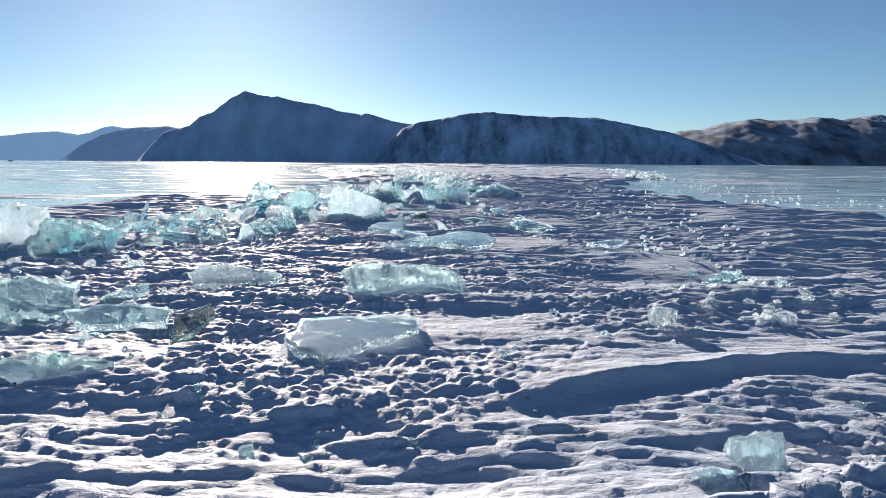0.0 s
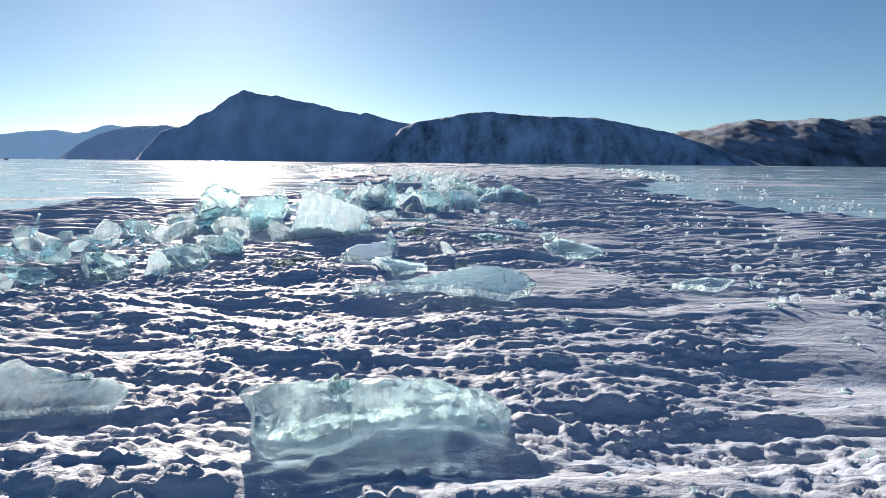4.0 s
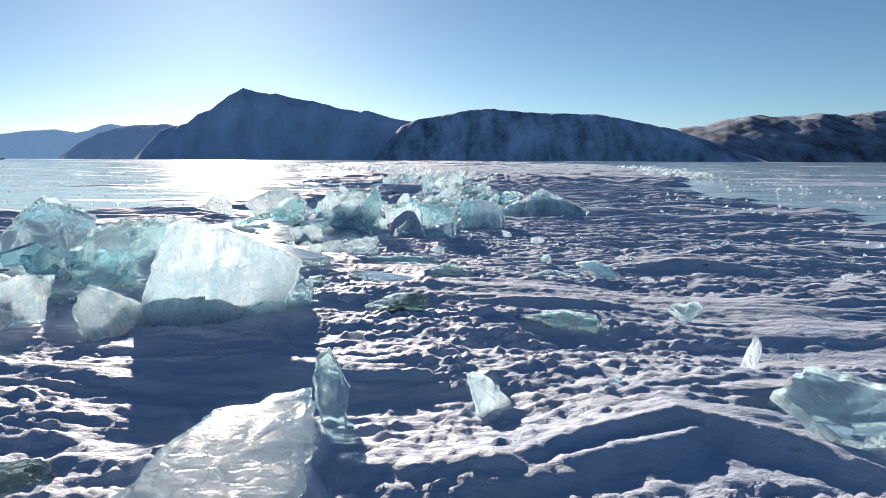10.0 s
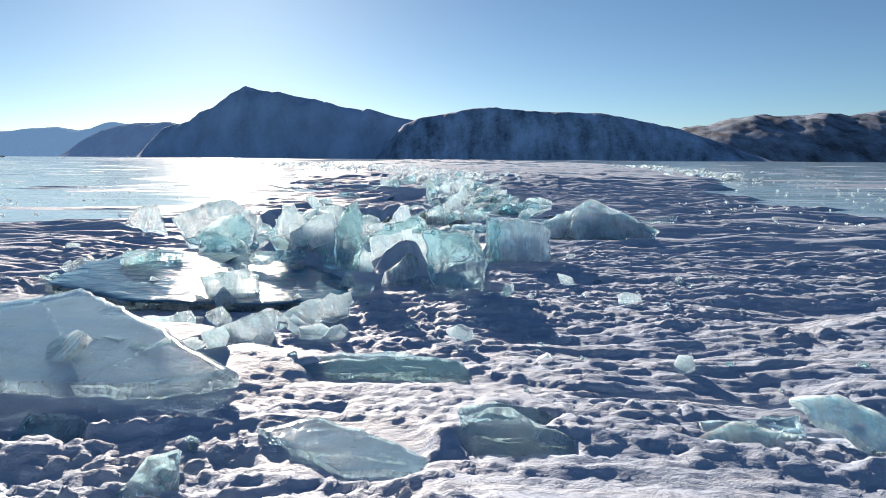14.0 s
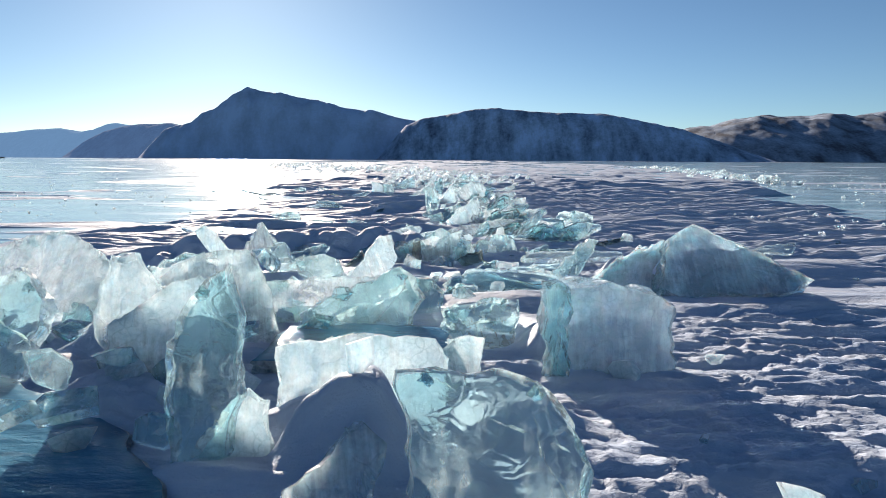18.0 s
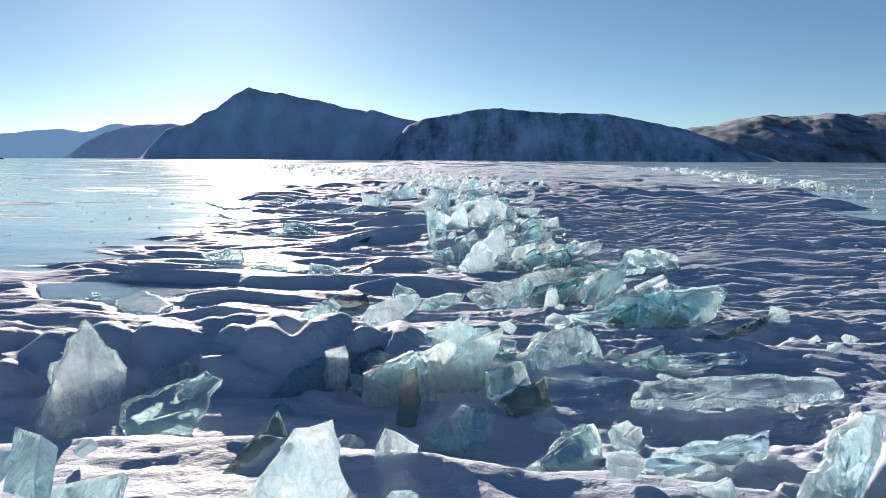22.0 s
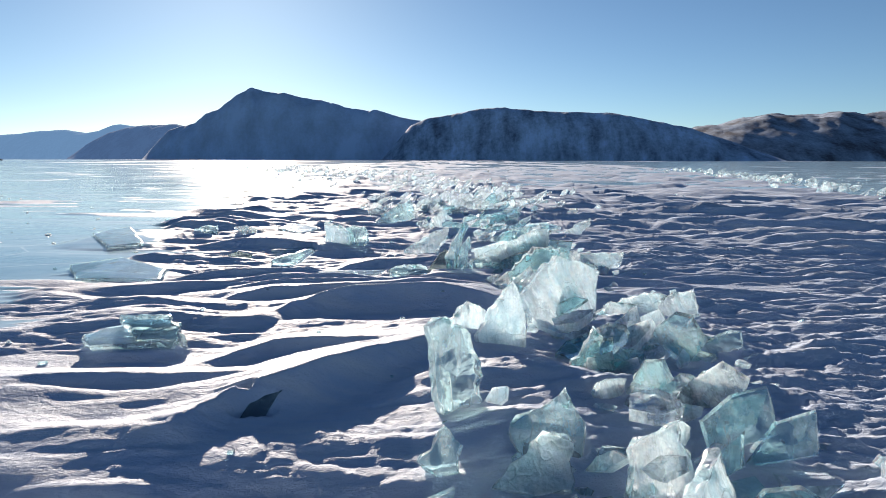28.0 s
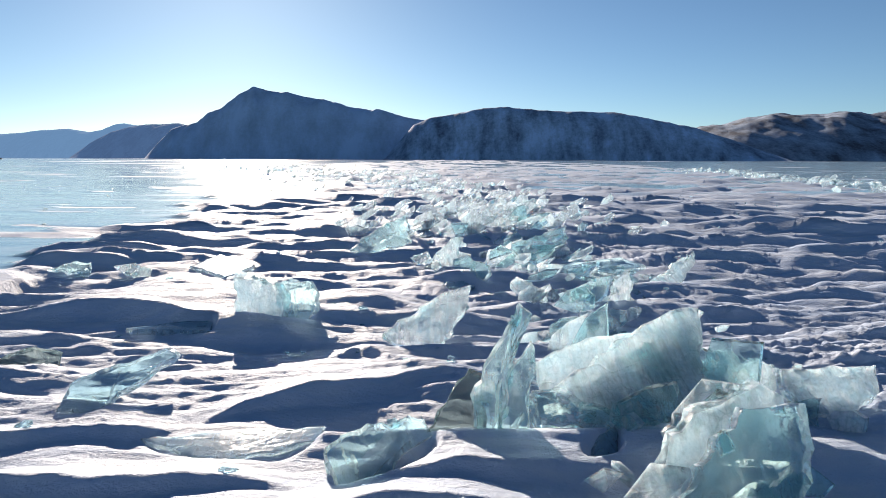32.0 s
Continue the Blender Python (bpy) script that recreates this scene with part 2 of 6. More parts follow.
def shaded_ice_material():
    """A thick lake sheet with shade and sky blue painted into its tone: glossy, its face broken into wet scallops, with
    white flaws inside.
    """
    t = Tree("shade_blue_lake_ice")
    where = t.add("NewGeometry").outputs["Position"]
    cloud = t.noise(where, 0.9, 5.0, 0.6, (1.0, 1.8, 1.0))
    flaw = t.noise(where, 6.0, 5.0, 0.7, (0.6, 2.0, 1.0))
    # the dark blues carry the slabs' shade and the mirrored sky as colour
    tone = t.mix(t.band(cloud, 0.35, 0.65), (0.025, 0.11, 0.20, 1), (0.09, 0.26, 0.38, 1))
    tone = t.mix(t.band(flaw, 0.58, 0.74, 0.0, 0.5), tone, (0.40, 0.56, 0.66, 1))
    scallop = t.add("TexVoronoi", {"Vector": t.add("Mapping", {"Vector": where, "Scale": (3.0, 7.0, 3.0)}).outputs[0], "Scale": 1.0}, feature="SMOOTH_F1").outputs["Distance"]
    relief = t.math("ADD", t.math("MULTIPLY", scallop, t.band(cloud, 0.45, 0.62)), t.math("MULTIPLY", flaw, 0.3))
    return t.surface(t.add("BsdfPrincipled", {"Base Color": tone, "Roughness": t.band(flaw, 0.4, 0.7, 0.06, 0.2), "IOR": 1.31, "Normal": t.bump(relief, 0.6, 0.04)}).outputs[0])


def fracture_material():
    """A healed crack inside the ice: a thin white veil, torn in places."""
    t = Tree("healed_crack")
    where = t.add("TexCoord").outputs["Object"]
    torn = t.band(t.noise(where, 5.0, 5.0, 0.7), 0.46, 0.62, 0.0, 0.75)
    veil = t.add("BsdfTranslucent", {"Color": (0.9, 0.95, 0.95, 1)})
    return t.surface(t.add("MixShader", {0: torn, 1: t.add("BsdfTransparent").outputs[0], 2: veil.outputs[0]}).outputs[0])


def snow_material():
    t = Tree("shade_blued_blown_snow")
    where = t.add("TexCoord").outputs["Object"]
    # same shade-deepening blue-grey as the ground, in place of snow white
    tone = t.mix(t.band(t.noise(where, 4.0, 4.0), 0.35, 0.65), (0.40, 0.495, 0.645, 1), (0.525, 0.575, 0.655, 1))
    relief = t.math("ADD", t.noise(where, 11.0, 5.0, 0.6), t.math("MULTIPLY", t.noise(where, 70.0, 3.0), 0.12))
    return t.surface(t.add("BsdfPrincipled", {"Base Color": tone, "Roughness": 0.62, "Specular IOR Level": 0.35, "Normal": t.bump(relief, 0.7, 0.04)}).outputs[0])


HEALED, SNOW, ICE_SHADED = fracture_material(), snow_material(), shaded_ice_material()

# ---- frozen lake ----
lattice = np.random.RandomState(7)
SHUFFLE = np.concatenate([lattice.permutation(256)] * 2)
SLOPES = np.exp(1j * lattice.uniform(0, 2 * np.pi, 256))


def ripple(x, y, seed=0):
    """Gradient noise, about -0.7 to 0.7."""
    x, y = np.asarray(x) + seed * 17.31, np.asarray(y) + seed * 9.77
    ix, iy = np.floor(x).astype(int), np.floor(y).astype(int)
    fx, fy = x - ix, y - iy
    ux, uy = fx * fx * fx * (fx * (fx * 6 - 15) + 10), fy * fy * fy * (fy * (fy * 6 - 15) + 10)

    def corner(dx, dy):
        s = SLOPES[SHUFFLE[SHUFFLE[(ix + dx) & 255] + ((iy + dy) & 255)]]
        return s.real * (fx - dx) + s.imag * (fy - dy)

    low = corner(0, 0) * (1 - ux) + corner(1, 0) * ux
    return low * (1 - uy) + (corner(0, 1) * (1 - ux) + corner(1, 1) * ux) * uy


def blend(v, a, b):
    s = np.clip((v - a) / (b - a), 0, 1)
    return s * s * (3 - 2 * s)


def cells(x, y, seed):
    """Broken crust: for each spot its piece's own chance value, and how far it lies from the piece's rim."""
    x, y = x + seed * 31.7, y + seed * 13.3
    ix, iy = np.floor(x).astype(int), np.floor(y).astype(int)
    first, second, own = np.full(x.shape, 9.0), np.full(x.shape, 9.0), np.zeros(x.shape)
    for dx in (-1, 0, 1):
        for dy in (-1, 0, 1):
            a, b = SHUFFLE[(ix + dx) & 255], (iy + dy) & 255
            k = SHUFFLE[a + b]
            d = np.hypot(ix + dx + 0.15 + 0.7 * k / 255 - x, iy + dy + 0.15 + 0.7 * SHUFFLE[k + 1] / 255 - y)
            closer = d < first
            second = np.where(closer, first, np.minimum(second, d))
            own = np.where(closer, SHUFFLE[k + 2] / 255, own)
            first = np.where(closer, d, first)
    return own, second - first


def snow_belt(x, y):
    """How much of the lake is under snow: a belt along the pressure ridge, thinning to streaks far out."""
    left = np.interp(y, [-40, 33, 46, 50, 55, 64, 70, 80, 92, 105, 340], [-22, -19, -15, -10, -7.5, -7.4, -8.2, -11, -13, -16, -66])
    right = np.interp(y, [-40, 31, 45, 66, 77, 87, 105, 150, 340], [23, 20, 17.6, 17.4, 21.5, 25.6, 32, 44, 80])
    wander = 3.0 * ripple(x * 0.10, y * 0.16, 3) + 2.2 * ripple(x * 0.25, y * 0.9, 4) + 0.8 * ripple(x * 1.1, y * 3.0, 7)
    inside = blend(x - left + wander, -0.8, 0.8) * blend(right - x + wander, -0.8, 0.8)
    streaks = ripple(x * 0.05, y * 0.16, 5) + 0.5 * ripple(x * 0.2, y * 0.7, 6)
    thin = blend(y, 75, 150)
    inside = inside * (1 - thin * (1 - blend(streaks, -0.25, 0.15)))
    return np.maximum(inside, blend(streaks, 0.30, 0.42) * 0.9), inside


# snow banks: height, then the crest from one end to the other
BANKS = (
    (0.17, (2.7, 9.0), (3.6, 9.5), (5.3, 10.2), (7.4, 10.7)),
    (0.21, (1.9, 23.9), (2.5, 24.2), (3.5, 24.7), (4.2, 24.2), (4.9, 23.4)),
    (0.08, (3.6, 17.8), (4.5, 18.1), (5.9, 18.6)),
    (0.16, (2.2, 23.8), (3.4, 24.3), (4.4, 25.3)),
    (0.15, (2.1, 29.2), (2.8, 29.3), (4.3, 29.0)),
    (0.22, (5.2, 32.2), (6.2, 32.7), (8.1, 31.9)),
    (0.14, (1.6, 29.4), (2.2, 29.4), (3.2, 29.2)),
    (0.25, (-4.4, 52.8), (-2.3, 53.0), (-0.8, 53.2), (1.7, 53.5)),
    (0.24, (-1.1, 55.2), (-0.6, 56.1), (0.3, 56.3)),
    (0.41, (-2.2, 59.1), (-1.8, 59.7), (-1.3, 60.0), (-0.6, 60.6), (0.2, 61.2)),
    (0.13, (-4.9, 60.5), (-3.3, 60.6), (-1.6, 60.8)),
    (0.31, (-4.1, 65.0), (-2.2, 65.4), (1.0, 66.1)),
    (0.29, (-0.9, 52.8), (0.0, 53.2), (1.4, 53.3)),
    (0.20, (-3.5, 50.8), (-2.5, 50.9), (-1.3, 50.6)),
    (0.21, (-3.9, 51.9), (-2.8, 52.0), (-1.5, 52.0)),
    (0.30, (-2.8, 44.5), (-1.6, 44.5), (-0.9, 44.9)),
    (0.22, (0.4, 45.6), (0.7, 45.8), (1.0, 45.6), (1.6, 44.6)),
    (0.25, (-6.2, 47.6), (-4.8, 48.1), (-3.6, 48.4)),
    (0.32, (-7.3, 72.5), (-6.6, 72.9), (-5.5, 73.0), (-3.4, 71.8)),
    (0.22, (-2.6, 68.3), (-1.4, 69.0), (-0.1, 69.6)),
    (0.22, (-0.9, 66.9), (-0.6, 67.2), (0.1, 67.4), (1.5, 67.5)),
    (0.22, (-1.5, 70.4), (-1.2, 70.9), (-0.5, 70.3)),
    (0.41, (-2.7, 63.6), (-1.2, 64.8), (0.2, 65.0), (1.5, 64.9)),
    (0.15, (-6.5, 65.9), (-4.1, 66.3), (-1.9, 66.8)),
    (0.26, (-2.9, 61.3), (-2.0, 61.8), (-0.8, 61.7), (0.1, 61.5)),
    (0.29, (-5.3, 39.6), (-4.6, 40.2), (-3.8, 40.6)),
    (0.14, (0.8, 13.5), (1.4, 14.2), (2.4, 14.1)),
    (0.21, (-2.7, 47.8), (-1.7, 48.1), (-0.4, 48.0)),
    (0.20, (-0.3, 48.3), (0.5, 48.5), (1.3, 48.2)),
    (0.19, (1.9, 45.2), (2.6, 45.3), (3.1, 44.9)),
    (0.19, (-1.9, 43.9), (-1.0, 44.1), (-0.2, 43.9)),
    (0.26, (-4.7, 66.5), (-3.0, 66.9), (-0.8, 67.1)),
    (0.23, (-3.7, 65.2), (-2.1, 65.6), (-0.3, 65.3)),
    (0.24, (-3.9, 66.0), (-1.5, 66.5), (0.8, 66.9)),
    (0.20, (-5.6, 67.4), (-3.2, 67.9), (-1.6, 68.2)),
)


# snow heaps among the tall slabs: middle, height, width
HEAPS = ((0.53, 38.30, 0.60, 0.52), (-2.35, 40.5, 0.4, 0.6), (0.1, 38.9, 0.25, 0.5), (-1.5, 39.0, 0.25, 0.7), (1.75, 39.0, 0.2, 0.5),
         (-4.3, 48.2, 0.5, 0.85), (-3.0, 48.5, 0.58, 0.85), (-1.7, 48.6, 0.6, 0.8), (-0.6, 48.5, 0.5, 0.75), (0.35, 48.4, 0.42, 0.65),
         (-3.65, 48.35, 0.53, 0.85), (-2.35, 48.55, 0.58, 0.85), (-1.15, 48.55, 0.54, 0.8), (-0.1, 48.45, 0.45, 0.7))


def banks(x, y):
    """Wind-built banks: a sharp crest, a long slope behind it and a steep bare face towards -y. Gives height and weight."""
    total, weight = np.zeros_like(x), np.zeros_like(x)
    for height, *crest in BANKS:
        xs, ys = np.array(crest).T
        near = (x > xs[0] - 1.2) & (x < xs[-1] + 1.2) & (y > ys.min() - 2) & (y < ys.max() + 5)
        if not near.any():
            continue
        px, py = x[near], y[near]
        d = py - np.interp(px, xs, ys) + 0.3 * ripple(px * 0.8, py * 0.2, 24) + 0.08 * ripple(px * 3, py, 25)
        ends = blend(px, xs[0] - 1.2, xs[0] + 1.4) * (1 - blend(px, xs[-1] - 1.4, xs[-1] + 1.2))
        shape = np.where(d < 0, (1 - np.clip(-d / (1.5 * height + 0.08), 0, 1)) ** 1.6, np.exp(-d / (2.6 * height + 0.3))) * ends
        total[near] = np.maximum(total[near], height * shape)
        hollow = np.where(d < 0, 1 - blend(-d, 1.2 * height, 4.5 * height), np.exp(-d / (4 * height + 0.3))) * ends
        weight[near] = np.maximum(weight[near], hollow)
    return total, weight


def snow_height(x, y):
    belt, inside = snow_belt(x, y)
    near = 1 / (1 + (np.hypot(np.maximum(np.abs(x) - 13, 0), np.maximum(np.abs(y - 38) - 45, 0)) / 30) ** 2)
    # long drifts with a steep face towards -y
    a = ripple(x * 0.15, y * 0.40, 11)
    b = ripple(x * 0.15, y * 0.40 - 0.6 * a, 11) + 0.4 * ripple(x * 0.42, y * 1.0 - 0.6 * a, 12)
    trodden = np.exp(-((x - 4.2) / 2.4) ** 2 - ((y - 39.5) / 3.2) ** 2)
    drift = 0.36 * b * (1 - 0.85 * trodden)
    # wind-carved ridges
    c = ripple(x * 0.45, y * 2.0, 13)
    c = ripple(x * 0.45 + 0.3 * b, y * 2.0 - 0.7 * c, 13)
    d = ripple(x * 0.9, y * 4.4, 14)
    d = ripple(x * 0.9, y * 4.4 - 0.6 * d, 14)
    smooth = blend(ripple(x * 0.17, y * 0.21, 20), 0.05, 0.3)
    churned = np.maximum(np.exp(-((x - 0.4) / 3.0) ** 2 - ((y - 17.6) / 1.9) ** 2), np.exp(-((x - 1.6) / 3.6) ** 2 - ((y - 28.3) / 1.7) ** 2))
    churned = np.maximum(churned, trodden)
    smooth = smooth * (1 - 0.9 * churned)
    smooth = np.maximum(smooth, 1 - blend(np.hypot((x - 3.0) / 2.8, (y - 21.9) / 1.5), 0.75, 1.15))
    first = 1 - 0.4 * blend(13.5 - y, 0, 3)
    carved = (0.085 * c + 0.042 * d) * (1 - 0.75 * smooth) * first * (1 - 0.6 * trodden) * (0.7 + 0.3 * blend(y, 38, 44))
    # past the tall slabs: long soft waves in place of crumbled crust
    wavy = blend(y, 40.5, 44) * (0.4 + 0.6 * blend(4 - x, 0, 3))
    e = ripple(x * 0.19, y * 1.05, 33)
    e = ripple(x * 0.19, y * 1.05 - 0.8 * e, 33)
    carved = carved * (1 - 0.4 * wavy) + 0.30 * wavy * e
    # finer wind ridges further on
    g = ripple(x * 0.75, y * 3.1, 44)
    g = ripple(x * 0.75 + 0.3 * e, y * 3.1 - 0.7 * g, 44)
    carved = carved + g * blend(y, 46, 58) * (0.11 - 0.06 * blend(1.5 - x, 0, 2) * (1 - blend(y, 66, 72)))
    # trodden and crumbled crust
    patch = blend(ripple(x * 0.22, y * 0.28, 15) + 0.35 * ripple(x * 0.9, y, 16), -0.3, 0.1) * (1 - smooth)
    wx, wy = x + 0.10 * ripple(x * 3, y * 3, 31), y + 0.10 * ripple(x * 3, y * 3, 32)
    big, big_rim = cells(wx * 2.9, wy * 4.0, 1)
    small, small_rim = cells(wx * 7.5 + 0.3 * b, wy * 10.5, 2)
    clods = 0.04 * np.maximum(big - 0.55, 0) / 0.45 * blend(big_rim, 0.02, 0.32) + 0.036 * small ** 2 * blend(small_rim, 0.02, 0.35)
    clods = clods + 0.04 * np.abs(ripple(x * 4.9, y * 6.0, 18)) + 0.02 * ripple(x * 9.6, y * 10.7, 19)
    patch = np.maximum(patch, churned)
    crumbs = clods * 1.15 * (0.12 + 0.88 * patch) * (1 - 0.6 * trodden) * (1 - 0.75 * wavy) * (1 + 0.1 * blend(13.5 - y, 0, 3))
    # broken wind crust: low sharp steps
    crust = 0.045 * blend(ripple(x * 0.6 + 0.5 * c, y * 2.1, 27), -0.035, 0.035) + 0.035 * blend(ripple(x * 1.3, y * 4.3 + d, 28), -0.04, 0.04)
    crust = crust + 0.022 * blend(ripple(x * 1.8 + c, y * 7.5 + d, 29), -0.03, 0.03)
    carved = carved + (crust - 0.055) * (1 - 0.85 * smooth) * (0.6 + 0.4 * blend(y, 38, 44)) * (1 - 0.6 * wavy)
    away = np.maximum(blend(y, 68, 95), blend(np.abs(x - 1), 6, 11))
    f = ripple(x * 0.13, y * 0.75, 22)
    f = ripple(x * 0.13, y * 0.75 - 0.7 * f, 22) + 0.4 * ripple(x * 0.35, y * 2.2, 23)
    carved = carved + (0.24 + 0.36 * blend(y, 62, 85)) * away * f
    bank, calm = banks(x, y)
    bank = bank - 0.20 * np.exp(-((x - 1.3) / 1.6) ** 2 - ((y - 25.6) / 1.2) ** 2)
    for hx, hy, high, wide in HEAPS:
        near_heap = (np.abs(x - hx) < 2) & (np.abs(y - hy) < 2)
        if near_heap.any():
            px, py = x[near_heap], y[near_heap]
            away_from = np.hypot(px - hx, (py - hy) * 0.8) / wide + 0.5 * ripple(px * 2.5, py * 2.5, 35)
            bank[near_heap] = np.maximum(bank[near_heap], high * (1 - blend(away_from, 0.0, 1.2)))
    h = 0.02 + (drift + carved * 1.1 + near * crumbs) * (1 - 0.82 * calm) + bank
    return belt * (0.3 + 0.7 * inside) * np.maximum(h, -0.10 + 0.25 * h) + 0.012 * (belt - 1), belt


def spread(near_a, near_b, step, grow_a, grow_b, far_a, far_b, mid=170):
    """Grid lines: even between near_a and near_b, then wider and wider out to far_a and far_b."""
    lines = list(np.arange(near_a, near_b, step))
    s = step
    while lines[-1] < far_b:
        s *= grow_b if lines[-1] < near_b + mid else 1.25
        lines.append(lines[-1] + s)
    s, back = step, [near_a]
    while back[-1] > far_a:
        s *= grow_a if back[-1] > near_a - mid else 1.25
        back.append(back[-1] - s)
    return np.array(back[:0:-1] + lines)


def sheet(name, px, py, pz, mat, attribute=None):
    """A mesh from a grid of places."""
    rows, cols = px.shape
    mesh = bpy.data.meshes.new(name)
    index = np.arange(rows * cols).reshape(rows, cols)
    quads = np.stack([index[:-1, :-1], index[:-1, 1:], index[1:, 1:], index[1:, :-1]], -1).reshape(-1, 4)
    mesh.vertices.add(rows * cols)
    mesh.vertices.foreach_set("co", np.stack([px, py, pz], -1).astype(np.float32).ravel())
    mesh.loops.add(quads.size)
    mesh.loops.foreach_set("vertex_index", quads.astype(np.int32).ravel())
    mesh.polygons.add(len(quads))
    mesh.polygons.foreach_set("loop_start", np.arange(0, quads.size, 4, dtype=np.int32))
    mesh.polygons.foreach_set("use_smooth", np.ones(len(quads), dtype=bool))
    if attribute is not None:
        layer = mesh.attributes.new("snow", "FLOAT", "POINT")
        layer.data.foreach_set("value", attribute.astype(np.float32).ravel())
    mesh.update(calc_edges=True)
    mesh.materials.append(mat)
    return new(name, mesh)


gx, gy = np.meshgrid(spread(-4.6, 4.8, 0.035, 1.03, 1.03, -4600, 4600, 60), spread(6.6, 70, 0.037, 1.12, 1.015, -400, 4700))
gz, cover = snow_height(gx, gy)
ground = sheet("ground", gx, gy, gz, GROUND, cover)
tagged(ground, "wind-carved white snow over blue lake ice", "snow", kind="structure")


# ---- hills across the lake ----
def hill(name, label, mat, skyline, near, depth, rough, seed):
    """A ridge: skyline is pairs of (bearing as x over y, height over distance); near is the shore's distance at both ends."""
    bearings, heights = np.array(skyline).T
    u = np.linspace(bearings[0], bearings[-1], 260)
    v = np.linspace(0, 2, 70)
    uu, vv = np.meshgrid(u, v)
    shore = np.interp(uu, [u[0], u[-1]], near)
    far = shore + depth * vv
    crest = np.interp(uu, bearings, heights) * (shore + depth)
    rise = np.where(vv < 1, np.sin(np.clip(vv, 0, 1) * np.pi / 2) ** 0.8, np.cos((vv - 1) * np.pi / 2))
    px, py = uu * far, far
    gullies = ripple(px / 130, py / 260, seed) + 0.5 * ripple(px / 50, py / 110, seed + 1) + 0.25 * ripple(px / 20, py / 40, seed + 2)
    pz = crest * rise * (1 + rough * gullies * (1 - 0.75 * np.exp(-((vv - 1) / 0.18) ** 2)) * blend(vv, 0, 0.15)) - 1.5
    return tagged(sheet(name, px, py, pz, mat), label, "hill", kind="structure")


# rock and snow tinted blue here: haze over the lake put into base colour
HAZE_BLUED_ROCK = hill_material("haze_blued_bare_rock_and_thin_snow", (0.11, 0.14, 0.20, 1), (0.46, 0.61, 0.82, 1), 0.30, 0.66, furrow=(2.0, 0.7, 0.8))
HAZE_BLUED_SLOPE = hill_material("haze_blued_snowy_slope", (0.23, 0.30, 0.42, 1), (0.45, 0.59, 0.80, 1), 0.15, 0.62)
HAZE_BLUED_SCRUB = hill_material("haze_blued_slope_with_scrub", (0.08, 0.085, 0.105, 1), (0.36, 0.45, 0.58, 1), 0.34, 0.70)
# the two far slopes: paled colours and a glow in place of haze
HAZE_NEAR = hill_material("haze_glow_slope", (0.10, 0.11, 0.14, 1), (0.4, 0.46, 0.55, 1), 0.4, 0.6, (0.04, 0.08, 0.165, 1), 0.75)
HAZE_FAR = hill_material("far_haze_glow_slope", (0.2, 0.25, 0.32, 1), (0.5, 0.58, 0.68, 1), 0.4, 0.6, (0.08, 0.155, 0.27, 1), 0.85)


def skyline(*pairs):
    return [((x - 787) / 1162.0 * 1.008, max(0.0, (289.5 - y) / 1162.0)) for x, y in pairs]


hill("hill_peak", "dark backlit hill with a sharp peak and thin snow", HAZE_BLUED_SLOPE,
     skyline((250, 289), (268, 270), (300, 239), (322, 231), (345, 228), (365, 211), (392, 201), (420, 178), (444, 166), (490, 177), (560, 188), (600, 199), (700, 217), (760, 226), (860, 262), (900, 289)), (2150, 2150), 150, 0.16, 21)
hill("hill_bluff", "long dark bluff with gullies and thin snow", HAZE_BLUED_ROCK,
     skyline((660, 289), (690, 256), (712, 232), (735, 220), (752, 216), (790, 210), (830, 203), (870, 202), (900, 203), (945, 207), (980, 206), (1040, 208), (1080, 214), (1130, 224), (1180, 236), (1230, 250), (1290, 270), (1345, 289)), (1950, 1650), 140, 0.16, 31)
hill("hill_scrub", "low snowy hills with brown scrub", HAZE_BLUED_SCRUB,
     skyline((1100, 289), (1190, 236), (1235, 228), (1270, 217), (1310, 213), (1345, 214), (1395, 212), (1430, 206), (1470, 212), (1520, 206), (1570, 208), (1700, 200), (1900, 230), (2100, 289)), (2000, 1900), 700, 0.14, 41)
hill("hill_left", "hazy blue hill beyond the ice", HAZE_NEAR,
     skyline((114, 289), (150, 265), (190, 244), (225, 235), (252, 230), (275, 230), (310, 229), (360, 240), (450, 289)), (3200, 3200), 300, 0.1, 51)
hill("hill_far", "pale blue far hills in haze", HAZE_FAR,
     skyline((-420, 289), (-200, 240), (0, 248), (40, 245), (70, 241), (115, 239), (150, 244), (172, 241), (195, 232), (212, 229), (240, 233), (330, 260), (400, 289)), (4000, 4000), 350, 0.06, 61)

